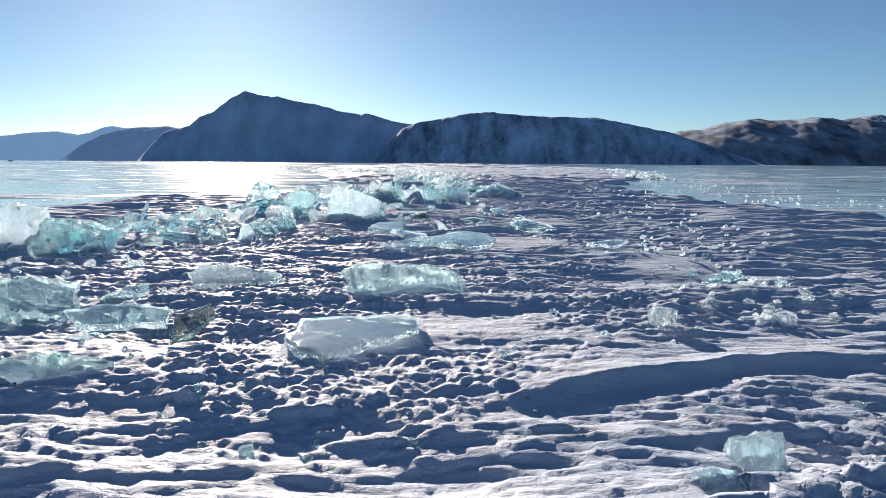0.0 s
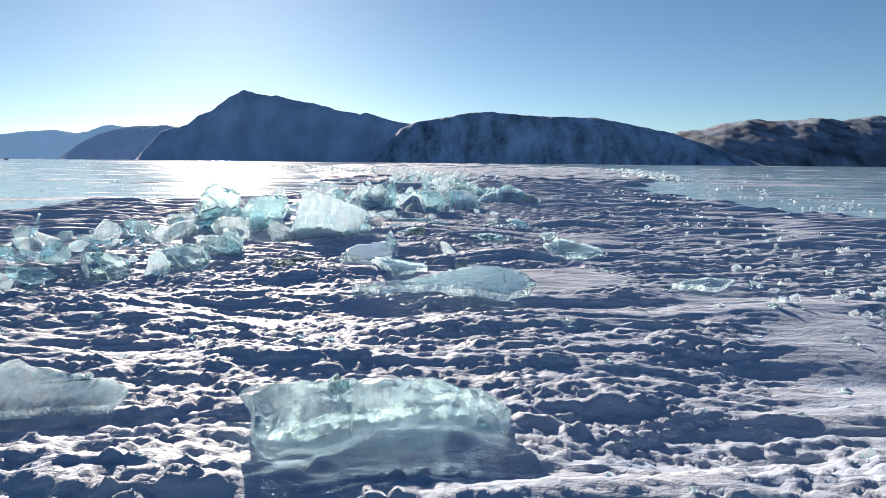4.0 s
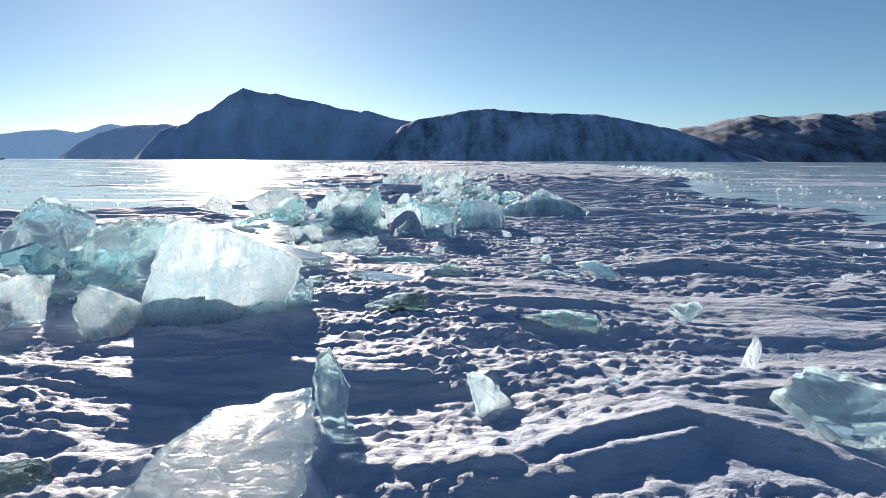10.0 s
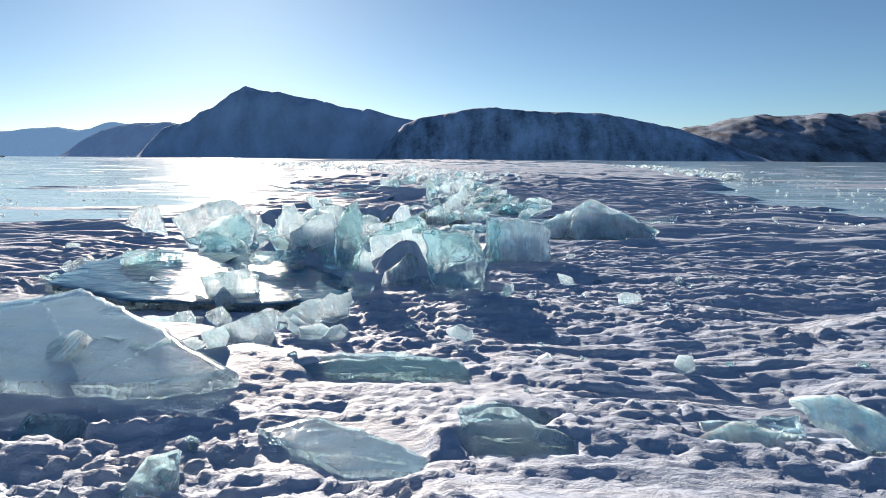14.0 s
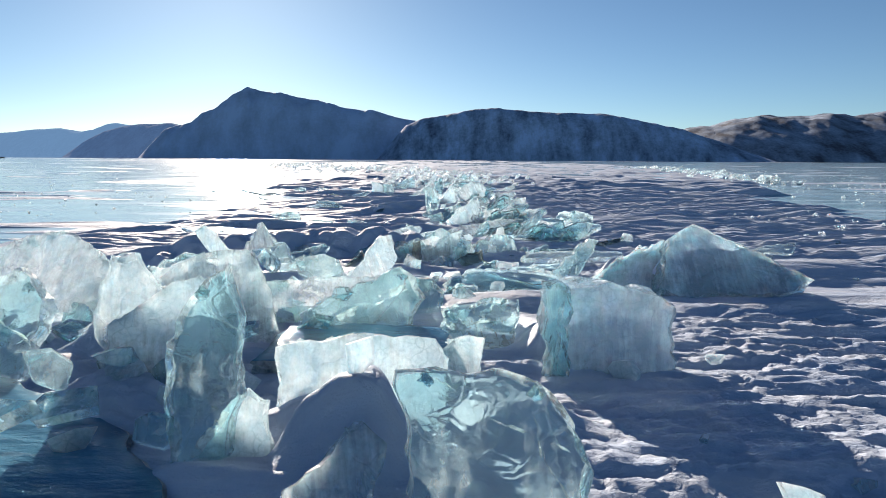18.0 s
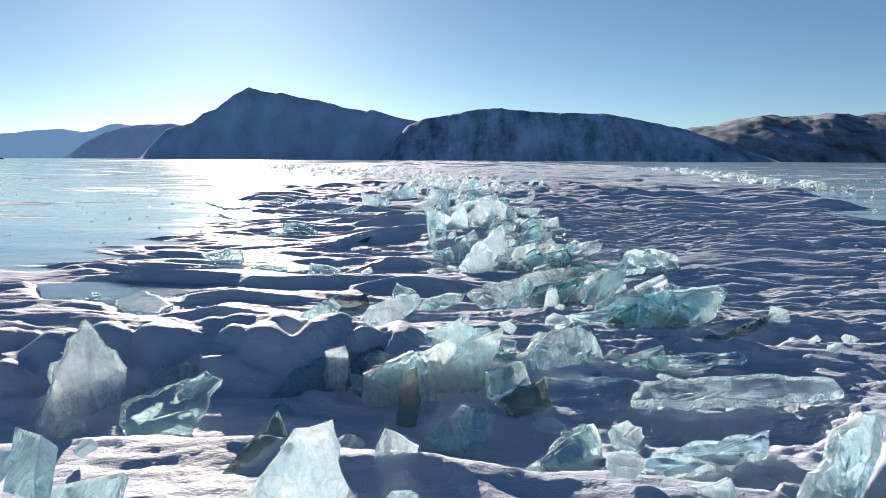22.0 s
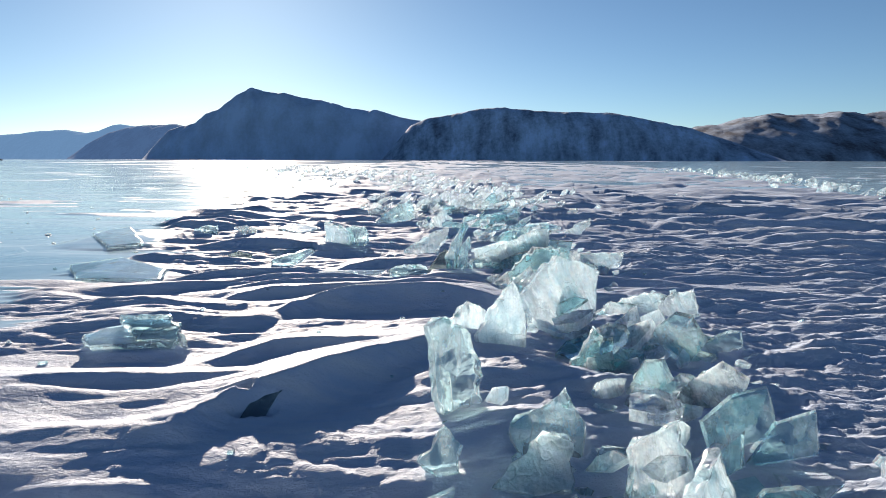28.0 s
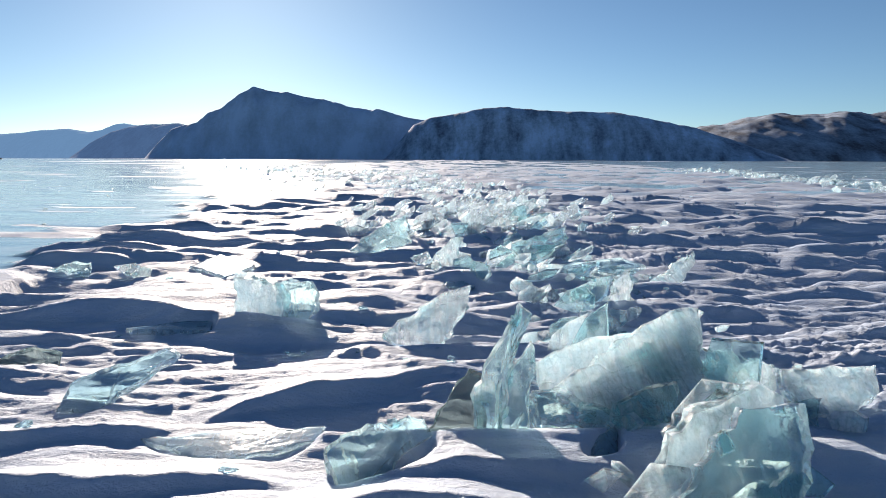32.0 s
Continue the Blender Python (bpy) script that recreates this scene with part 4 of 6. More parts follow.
ice("ice_block", "white", "leaning", (-4.19, 42.59, 0.69), (-42, 0, 2), 0.3, (-0.64, -0.74), (0.92, -0.67), (0.95, 0.02), (0.49, 0.34), (0.04, 0.60), (-0.58, 0.44), (-1.18, 0.01))
ice("ice_block", "white", "leaning", (-0.14, 42.14, 0.35), (-42, 0, 10), 0.25, (-0.92, -0.35), (-0.21, -0.39), (0.79, -0.37), (0.89, 0.05), (0.73, 0.35), (-0.23, 0.37), (-1.06, 0.32))
ice("ice_plate", "clear", "leaning", (0.20, 41.20, 0.50), (-22, 0, 10), 0.15, (-0.65, -0.05), (0.46, 0.45), (0.73, 0.08), (0.40, -0.50), (-0.65, -0.55))
ice("ice_plate", "clear", "leaning", (0.87, 42.65, 0.29), (-35, 0, 20), 0.18, (-0.31, -0.33), (0.16, -0.33), (0.28, 0.07), (0.14, 0.28), (-0.27, 0.31))
ice("ice_block", "white", "standing", (-1.56, 41.37, 0.47), (-25, 0, 5), 0.35, (-0.88, -0.55), (0.15, -0.58), (0.77, -0.54), (0.66, -0.02), (0.49, 0.28), (0.21, 0.55), (-0.38, 0.51), (-1.02, 0.35))
ice("ice_plate", "white", "standing", (-1.59, 42.15, 0.75), (-20, 0, 1), 0.1, (-0.17, 0.06), (0.31, -0.79), (0.57, -0.78), (0.36, -0.23), (0.06, 0.16), (-0.22, 0.49), (-0.40, 0.59), (-0.50, 0.49))
ice("ice_block", "white", "standing", (-1.28, 39.65, 0.55), (-15, 0, 9), 0.22, (-0.53, -0.67), (-0.07, -0.70), (0.55, -0.64), (0.38, 0.02), (0.29, 0.49), (0.19, 0.54), (-0.01, 0.50), (-0.24, 0.33), (-0.56, 0.13))
ice("ice_block", "white", "leaning", (-1.27, 40.98, 0.62), (-28, 0, 18), 0.3, (-0.54, -0.73), (0.16, -0.77), (0.58, -0.70), (0.50, 0.08), (0.42, 0.31), (0.27, 0.57), (-0.23, 0.55), (-0.48, 0.42), (-0.68, 0.27))
ice("ice_block", "white", "leaning", (0.50, 38.85, 0.41), (-16, 0, 3), 0.25, (-0.64, -0.42), (0.63, -0.42), (0.66, 0.20), (0.58, 0.36), (0.10, 0.39), (-0.40, 0.36), (-0.66, 0.30))
ice("ice_plate", "white", "standing", (1.30, 39.82, 0.31), (-25, 0, 22), 0.14, (-0.16, -0.33), (0.07, -0.33), (0.20, 0.00), (0.28, 0.20), (0.02, 0.23), (-0.12, 0.16), (-0.28, 0.07))
ice("ice_plate", "deep", "flat", (0.28, 40.55, 0.28), (-86, 0, 2), 0.15, (-1.00, -0.55), (0.40, -0.62), (1.00, -0.40), (0.85, 0.45), (-0.10, 0.60), (-0.85, 0.50))
ice("ice_plate", "clear", "leaning", (1.57, 41.51, 0.26), (-55, 0, 12), 0.16, (-0.53, -0.37), (0.30, -0.37), (0.47, 0.05), (0.54, 0.33), (0.22, 0.40), (-0.42, 0.24), (-0.57, -0.28))
ice("ice_plate", "clear", "flat", (2.23, 44.00, 0.23), (-72, 0, 17), 0.14, (-1.13, -0.34), (0.07, -0.29), (0.77, -0.31), (1.58, -0.22), (0.40, 0.41), (-0.56, 0.60), (-1.13, 0.17))
ice("ice_plate", "white", "standing", (2.90, 42.52, 0.32), (-20, 0, 1), 0.08, (-0.18, -0.34), (0.04, -0.02), (0.32, 0.24), (0.27, 0.30), (-0.06, 0.11), (-0.40, -0.30))
ice("ice_block", "white", "standing", (0.77, 47.61, 0.28), (-18, 0, 13), 0.2, (-0.77, -0.39), (0.31, -0.38), (0.67, 0.17), (0.74, 0.40), (-0.20, 0.17), (-0.75, 0.03))
ice("ice_block", "white", "standing", (-2.62, 47.20, 0.27), (-20, 0, 44), 0.3, (-0.38, -0.41), (0.26, -0.39), (0.42, 0.07), (0.26, 0.32), (0.12, 0.61), (-0.21, 0.17), (-0.47, -0.37))
ice("ice_plate", "clear", "leaning", (-1.57, 46.71, 0.27), (-48, 0, 16), 0.12, (-0.34, -0.37), (0.11, -0.35), (0.40, 0.19), (0.29, 0.31), (-0.04, 0.19), (-0.42, 0.03))
ice("ice_plate", "white", "leaning", (-0.06, 44.30, 0.40), (-28, 0, 42), 0.13, (-0.72, -0.56), (-0.15, -0.56), (0.27, -0.16), (0.58, 0.15), (0.60, 0.56), (0.36, 0.56), (0.08, 0.35), (-0.30, 0.05), (-0.73, -0.39))
ice("ice_plate", "dark", "leaning", (-0.51, 45.71, 0.17), (-30, 0, 53), 0.1, (-0.40, -0.31), (0.14, -0.29), (0.35, 0.14), (0.35, 0.33), (-0.04, 0.17), (-0.41, -0.04))
ice("ice_chunk", "dark", "leaning", (-1.07, 44.96, 0.04), (-40, 0, 1), 0.1, (0.08, -0.17), (0.08, 0.09), (-0.00, 0.21), (-0.16, -0.12))
ice("ice_chunk", "dark", "standing", (0.54, 47.00, 0.21), (-4, 0, 2), 0.08, (0.05, -0.31), (0.09, -0.00), (0.06, 0.32), (-0.08, 0.26), (-0.12, -0.26))
ice("ice_chunk", "white", "standing", (0.48, 45.78, 0.17), (-15, 0, 21), 0.1, (0.14, -0.28), (0.20, 0.10), (-0.04, 0.28), (-0.12, 0.15), (-0.18, -0.25))
ice("ice_chunk", "white", "standing", (-0.27, 47.63, 0.20), (-5, 0, 2), 0.06, (-0.10, -0.31), (0.12, -0.30), (0.09, 0.33), (-0.11, 0.28))
ice("ice_block", "white", "leaning", (0.56, 43.46, 0.24), (-52, 0, 5), 0.2, (0.20, -0.31), (0.30, -0.23), (0.43, 0.15), (0.39, 0.24), (0.06, 0.28), (-0.47, 0.10), (-0.92, -0.24))
ice("ice_plate", "clear", "leaning", (1.35, 43.49, 0.18), (-45, 0, 1), 0.15, (0.33, -0.21), (0.20, 0.17), (-0.05, 0.19), (-0.48, -0.16))
ice("ice_plate", "clear", "flat", (1.99, 44.21, 0.19), (-72, 0, -5), 0.1, (-0.55, -0.20), (0.78, -0.20), (0.92, -0.01), (0.15, 0.06), (-0.19, 0.27), (-0.53, 0.20), (-0.59, -0.12))
ice("ice_plate", "clear", "leaning", (1.05, 46.69, 0.11), (-35, 0, 15), 0.12, (0.13, -0.25), (0.25, 0.10), (-0.02, 0.19), (-0.36, -0.05))
ice("ice_plate", "dark", "leaning", (1.67, 47.27, 0.12), (-30, 0, 28), 0.12, (-0.15, -0.21), (0.25, -0.17), (0.27, 0.20), (-0.05, 0.14), (-0.32, 0.05))
ice("ice_plate", "clear", "leaning", (1.94, 46.18, 0.09), (-35, 0, 37), 0.15, (-0.31, -0.24), (0.17, -0.20), (0.31, 0.05), (0.28, 0.19), (-0.05, 0.15), (-0.40, 0.05))
ice("ice_plate", "clear", "standing", (3.32, 45.02, 0.42), (-25, 0, 16), 0.1, (-0.39, -0.58), (0.32, 0.11), (0.52, 0.38), (0.33, 0.42), (-0.16, 0.08), (-0.61, -0.41))
ice("ice_chunk", "white", "leaning", (2.72, 45.44, 0.11), (-30, 0, 1), 0.12, (0.05, -0.24), (0.16, 0.03), (0.14, 0.14), (-0.09, 0.08), (-0.27, -0.00))
ice("ice_plate", "clear", "flat", (2.92, 46.06, 0.17), (-72, 0, 22), 0.12, (-0.52, -0.14), (0.49, -0.13), (0.74, 0.10), (-0.01, 0.13), (-0.71, 0.04))
ice("ice_plate", "clear", "flat", (3.81, 50.54, 0.32), (-76, 0, 17), 0.13, (-1.00, -0.37), (-0.55, -0.55), (0.37, -0.44), (1.56, 0.36), (1.61, 0.60), (0.16, 0.43), (-0.55, 0.09), (-1.61, -0.12))
ice("ice_plate", "white", "flat", (3.78, 47.45, 0.21), (-75, 0, 4), 0.12, (-0.02, -0.22), (0.99, -0.08), (1.03, 0.14), (0.15, 0.20), (-0.97, 0.13), (-1.18, -0.17))
ice("ice_plate", "white", "standing", (-1.92, 47.60, 0.09), (-25, 0, 9), 0.1, (-0.09, -0.25), (0.35, -0.20), (0.26, 0.13), (0.09, 0.28), (-0.16, 0.21), (-0.45, -0.16))
ice("ice_plate", "clear", "leaning", (-0.30, 47.93, 0.15), (-40, 0, 30), 0.12, (-0.33, -0.33), (0.23, -0.23), (0.66, 0.15), (0.62, 0.26), (0.12, 0.23), (-0.45, 0.12), (-0.84, -0.21))
ice("ice_plate", "white", "leaning", (0.88, 47.78, 0.15), (-35, 0, 20), 0.15, (-0.10, -0.33), (0.61, -0.09), (0.74, 0.10), (0.27, 0.19), (-0.49, 0.11), (-1.03, 0.03))
ice("ice_plate", "clear", "standing", (2.21, 48.43, 0.14), (-20, 0, 35), 0.18, (-0.24, -0.36), (0.64, -0.23), (0.58, 0.21), (0.36, 0.37), (-0.43, 0.23), (-0.91, -0.23))
ice("ice_chunk", "dark", "leaning", (2.20, 49.62, 0.03), (-30, 0, 26), 0.12, (0.14, -0.14), (0.15, 0.11), (-0.07, 0.17), (-0.23, -0.13))
ice("ice_plate", "dark", "leaning", (4.61, 49.86, 0.09), (-50, 0, 32), 0.1, (-0.28, -0.15), (1.13, 0.10), (1.40, 0.21), (0.27, 0.07), (-0.89, -0.09), (-1.64, -0.14))
ice("ice_plate", "clear", "flat", (3.67, 48.67, 0.12), (-70, 0, 11), 0.1, (-0.41, -0.10), (0.77, -0.04), (0.74, 0.08), (-0.28, 0.10), (-0.82, -0.03))
ice("ice_plate", "clear", "leaning", (-1.01, 49.92, 0.22), (-48, 0, 45), 0.12, (-0.42, -0.44), (0.33, -0.12), (0.60, 0.16), (0.53, 0.33), (0.10, 0.20), (-0.39, 0.01), (-0.74, -0.14))
ice("ice_plate", "white", "leaning", (0.01, 50.06, 0.26), (-48, 0, 41), 0.12, (-0.57, -0.45), (0.23, -0.09), (0.74, 0.18), (0.73, 0.29), (0.14, 0.29), (-0.34, 0.09), (-0.93, -0.31))
ice("ice_plate", "dark", "leaning", (-0.79, 51.69, 0.11), (-40, 0, 28), 0.1, (-0.30, -0.17), (0.34, -0.16), (0.45, 0.13), (-0.14, 0.15), (-0.35, 0.05))
ice("ice_chunk", "white", "standing", (0.11, 51.72, 0.14), (-25, 0, 13), 0.12, (0.16, -0.26), (0.20, 0.08), (-0.04, 0.25), (-0.13, 0.13), (-0.19, -0.21))
ice("ice_plate", "clear", "leaning", (0.80, 51.75, 0.14), (-50, 0, 43), 0.08, (-0.41, -0.19), (0.38, -0.02), (0.54, 0.07), (0.02, 0.11), (-0.54, 0.03))
ice("ice_plate", "white", "leaning", (3.18, 54.78, 0.32), (-56, 0, 11), 0.16, (-0.62, -0.35), (0.30, -0.36), (0.53, 0.02), (0.61, 0.36), (-0.11, 0.20), (-0.71, 0.13))
ice("ice_plate", "clear", "flat", (3.57, 54.17, 0.29), (-70, 0, 18), 0.16, (-1.17, -0.23), (0.61, -0.18), (1.37, -0.10), (1.00, 0.16), (-0.74, 0.23), (-1.08, 0.11))
ice("ice_block", "clear", "leaning", (5.16, 55.32, 0.23), (-48, 0, 2), 0.2, (-0.63, -0.45), (0.53, -0.44), (0.71, 0.18), (0.32, 0.37), (-0.36, 0.34), (-0.58, 0.00))
ice("ice_plate", "white", "leaning", (3.47, 57.13, 0.29), (-60, 0, 4), 0.14, (-1.19, -0.30), (0.49, -0.29), (1.17, 0.13), (1.10, 0.31), (-0.34, 0.17), (-1.24, -0.01))
ice("ice_plate", "clear", "leaning", (3.01, 56.43, 0.12), (-60, 0, 29), 0.14, (-0.29, -0.24), (0.86, -0.02), (0.56, 0.18), (-0.13, 0.10), (-1.01, -0.02))
ice("ice_plate", "white", "leaning", (1.77, 56.25, 0.41), (-30, 0, 42), 0.13, (-0.76, -0.46), (0.24, -0.41), (0.71, 0.22), (0.78, 0.56), (0.24, 0.30), (-0.31, 0.12), (-0.92, -0.34))
ice("ice_plate", "white", "leaning", (1.53, 54.82, 0.28), (-38, 0, 27), 0.13, (-0.27, -0.39), (0.14, -0.32), (0.38, 0.21), (0.27, 0.34), (-0.03, 0.19), (-0.49, -0.02))
ice("ice_plate", "white", "leaning", (2.32, 52.66, 0.25), (-58, 0, 36), 0.12, (-1.33, -0.34), (-0.36, -0.27), (0.38, -0.29), (1.23, -0.00), (1.47, 0.24), (0.88, 0.29), (0.14, 0.25), (-0.99, 0.13), (-1.43, 0.00))
ice("ice_plate", "clear", "leaning", (0.73, 57.01, 0.10), (-40, 0, 2), 0.1, (-0.19, -0.16), (0.34, -0.14), (0.14, 0.23), (-0.29, 0.07))
ice("ice_chunk", "clear", "standing", (1.26, 57.06, 0.13), (-20, 0, 28), 0.1, (-0.10, -0.20), (0.19, 0.03), (0.15, 0.30), (-0.25, -0.13))
ice("ice_plate", "clear", "standing", (0.50, 59.47, 0.54), (-5, 0, 36), 0.16, (-0.27, 0.10), (-0.15, -0.56), (0.07, -0.69), (0.32, -0.45), (0.33, 0.05), (0.15, 0.44), (-0.12, 0.59), (-0.32, 0.52))
ice("ice_plate", "white", "standing", (1.14, 61.42, 0.54), (-12, 0, 14), 0.12, (-0.36, -0.51), (0.18, -0.53), (0.30, -0.12), (0.22, 0.40), (0.14, 0.58), (-0.10, 0.27), (-0.39, -0.10))
ice("ice_plate", "white", "standing", (0.69, 61.93, 0.39), (-12, 0, 20), 0.1, (-0.24, -0.34), (0.24, -0.31), (0.27, 0.21), (0.01, 0.34), (-0.28, 0.10))
ice("ice_plate", "white", "leaning", (2.18, 63.09, 0.73), (-32, 0, 35), 0.16, (-0.83, -0.68), (0.47, -0.45), (0.89, 0.17), (0.26, 0.45), (0.10, 0.54), (-0.88, -0.04))
ice("ice_plate", "clear", "leaning", (2.15, 66.65, 0.44), (-40, 0, 19), 0.12, (-0.61, -0.44), (0.30, -0.39), (0.75, 0.44), (0.19, 0.47), (-0.64, -0.08))
ice("ice_plate", "white", "leaning", (2.21, 69.09, 0.52), (-45, 0, 24), 0.14, (-0.65, -0.60), (0.45, -0.43), (0.94, 0.57), (0.57, 0.59), (-1.31, -0.13))
ice("ice_plate", "clear", "standing", (2.05, 60.80, 0.20), (-12, 0, 16), 0.08, (-0.24, -0.30), (0.05, -0.29), (0.28, 0.30), (0.17, 0.45), (-0.26, -0.15))
ice("ice_plate", "clear", "leaning", (2.53, 60.67, 0.23), (-40, 0, 19), 0.14, (-0.14, -0.35), (0.23, -0.04), (0.35, 0.18), (0.04, 0.25), (-0.47, -0.04))
ice("ice_block", "white", "leaning", (2.94, 59.85, 0.18), (-40, 0, 22), 0.2, (-0.52, -0.28), (0.05, -0.32), (0.75, -0.05), (0.89, 0.19), (0.05, 0.24), (-0.50, 0.19), (-0.73, 0.02))
ice("ice_plate", "white", "leaning", (3.81, 64.04, 0.22), (-42, 0, 15), 0.14, (-0.59, -0.28), (0.85, -0.22), (0.97, 0.28), (-0.24, 0.23), (-0.98, -0.01))
ice("ice_plate", "clear", "leaning", (3.92, 61.91, 0.15), (-50, 0, 22), 0.14, (-0.36, -0.31), (0.66, -0.09), (0.79, 0.17), (-0.16, 0.13), (-0.93, 0.10))
ice("ice_block", "white", "standing", (2.17, 58.01, 0.27), (-25, 0, 8), 0.2, (0.19, -0.41), (0.25, -0.12), (0.16, 0.34), (-0.00, 0.29), (-0.26, 0.16), (-0.34, -0.26))
ice("ice_plate", "white", "leaning", (1.21, 58.18, 0.15), (-45, 0, 10), 0.14, (-0.12, -0.21), (0.20, -0.19), (0.31, 0.20), (0.06, 0.32), (-0.45, -0.12))
ice("ice_plate", "clear", "leaning", (1.38, 58.78, 0.22), (-40, 0, 3), 0.14, (-0.32, -0.28), (0.25, -0.27), (0.31, 0.07), (0.16, 0.40), (-0.39, 0.09))
ice("ice_chunk", "clear", "standing", (0.41, 58.40, 0.15), (-25, 0, 8), 0.12, (0.08, -0.27), (0.16, 0.08), (0.01, 0.25), (-0.26, -0.05))
ice("ice_chunk", "dark", "leaning", (-1.55, 59.53, 0.10), (-40, 0, 8), 0.05, (-0.01, -0.21), (0.16, 0.12), (0.23, 0.21), (-0.11, 0.07), (-0.27, -0.18))
ice("ice_chunk", "white", "leaning", (-1.85, 59.75, 0.11), (-60, 0, 8), 0.06, (0.13, -0.10), (0.17, 0.02), (-0.07, 0.08), (-0.23, -0.00))
ice("ice_plate", "clear", "flat", (-4.30, 62.55, 0.11), (-87, 0, 7), 0.1, (-0.44, -0.56), (0.73, -0.56), (0.54, 0.45), (-0.11, 0.75), (-0.72, -0.08))
ice("ice_plate", "clear", "flat", (-7.49, 68.28, 0.09), (-88, 0, -2), 0.1, (-0.41, -1.02), (1.52, -1.08), (1.13, 0.09), (-0.73, 1.53), (-1.51, 0.48))
ice("ice_block", "clear", "flat", (-4.03, 62.52, 0.21), (-75, 0, 11), 0.2, (-0.16, -0.39), (0.55, -0.40), (0.17, 0.37), (-0.57, 0.42))
ice("ice_block", "white", "standing", (-2.95, 72.23, 0.41), (-5, 0, -3), 0.3, (-0.39, -0.51), (0.37, -0.52), (0.35, 0.04), (0.19, 0.25), (-0.10, 0.34), (-0.42, 0.38))
ice("ice_block", "clear", "standing", (-2.39, 72.37, 0.35), (-15, 0, 10), 0.2, (-0.21, -0.46), (0.10, -0.42), (0.29, 0.19), (0.19, 0.35), (-0.37, 0.33))
ice("ice_plate", "clear", "standing", (0.54, 68.24, 0.60), (-10, 0, 7), 0.1, (-0.22, -0.72), (-0.04, -0.71), (0.11, 0.14), (0.29, 0.58), (0.19, 0.65), (-0.06, 0.24), (-0.29, -0.18))
ice("ice_plate", "clear", "standing", (0.67, 68.17, 0.34), (-12, 0, 10), 0.1, (-0.12, -0.45), (0.09, -0.44), (0.19, 0.36), (0.16, 0.60), (-0.05, 0.32), (-0.27, -0.37))
ice("ice_plate", "dark", "leaning", (0.11, 68.27, 0.22), (-35, 0, 25), 0.12, (-0.28, -0.36), (0.16, -0.35), (0.37, 0.36), (0.25, 0.43), (-0.07, 0.13), (-0.42, -0.21))
ice("ice_plate", "white", "leaning", (1.79, 69.30, 0.35), (-40, 0, 8), 0.13, (-0.83, -0.20), (-0.32, -0.41), (0.64, -0.39), (0.80, -0.01), (0.99, 0.64), (-0.46, 0.28), (-0.83, 0.10))
ice("ice_block", "clear", "leaning", (1.49, 68.47, 0.21), (-62, 0, 7), 0.2, (-0.59, -0.15), (0.04, -0.27), (0.69, -0.18), (0.72, 0.07), (-0.27, 0.27), (-0.60, 0.26))
ice("ice_block", "white", "standing", (2.33, 67.32, 0.31), (-25, 0, 9), 0.25, (-0.56, -0.45), (-0.08, -0.47), (0.48, -0.42), (0.50, 0.09), (0.50, 0.42), (0.32, 0.53), (0.02, 0.41), (-0.51, 0.15), (-0.68, -0.26))
ice("ice_plate", "white", "leaning", (3.43, 69.39, 0.22), (-35, 0, 10), 0.14, (-0.28, -0.25), (0.11, -0.25), (0.33, 0.10), (0.08, 0.23), (-0.23, 0.17))
ice("ice_plate", "white", "leaning", (4.13, 69.09, 0.25), (-52, 0, 8), 0.14, (-0.62, -0.34), (0.00, -0.34), (0.46, -0.07), (0.61, 0.25), (0.07, 0.26), (-0.53, 0.24))
ice("ice_chunk", "clear", "leaning", (3.69, 68.78, 0.11), (-45, 0, 7), 0.12, (0.04, -0.19), (0.18, 0.11), (-0.22, 0.08))
ice("ice_plate", "clear", "leaning", (-0.56, 67.63, 0.14), (-42, 0, 46), 0.14, (-0.52, -0.23), (-0.27, -0.29), (0.62, -0.05), (0.61, 0.13), (0.01, 0.25), (-0.46, 0.19))
ice("ice_plate", "white", "flat", (-1.81, 67.85, 0.11), (-87, 0, 16), 0.08, (-0.45, -0.16), (-0.12, -0.31), (0.65, -0.14), (0.75, 0.13), (0.10, 0.22), (-0.93, 0.27))
ice("ice_plate", "clear", "flat", (-3.59, 69.10, 0.21), (-72, 0, 9), 0.08, (-0.05, -0.48), (0.04, -0.27), (0.55, 0.51), (0.40, 0.62), (-0.47, 0.06), (-0.46, -0.45))
# another dark rock given an ice plate's shape and label
ice("ice_plate", "dark", "leaning", (-5.20, 70.08, 0.10), (-40, 0, 45), 0.15, (-0.21, -0.24), (0.31, -0.21), (0.39, 0.07), (0.09, 0.21), (-0.10, 0.19), (-0.48, -0.01))
ice("ice_plate", "clear", "leaning", (3.06, 69.55, 0.24), (-45, 0, 8), 0.12, (-0.33, -0.34), (0.17, -0.32), (0.31, 0.05), (0.23, 0.27), (-0.37, 0.35))
ice("ice_plate", "white", "standing", (3.07, 73.95, 0.25), (-10, 0, 19), 0.12, (0.21, -0.35), (0.19, 0.38), (-0.11, 0.25), (-0.28, -0.28))
ice("ice_plate", "white", "leaning", (4.90, 76.46, 0.29), (-50, 0, 30), 0.1, (-0.46, -0.47), (0.64, 0.11), (0.85, 0.45), (0.17, 0.24), (-1.20, -0.32))
ice("ice_plate", "clear", "flat", (3.47, 76.95, 0.25), (-72, 0, 9), 0.12, (0.18, -0.43), (0.90, -0.02), (0.51, 0.42), (-1.59, 0.03))
ice("ice_plate", "white", "leaning", (-0.24, 71.57, 0.34), (-52, 0, 2), 0.14, (-0.53, -0.48), (0.12, -0.48), (0.46, 0.13), (0.56, 0.64), (0.11, 0.46), (-0.72, -0.28))
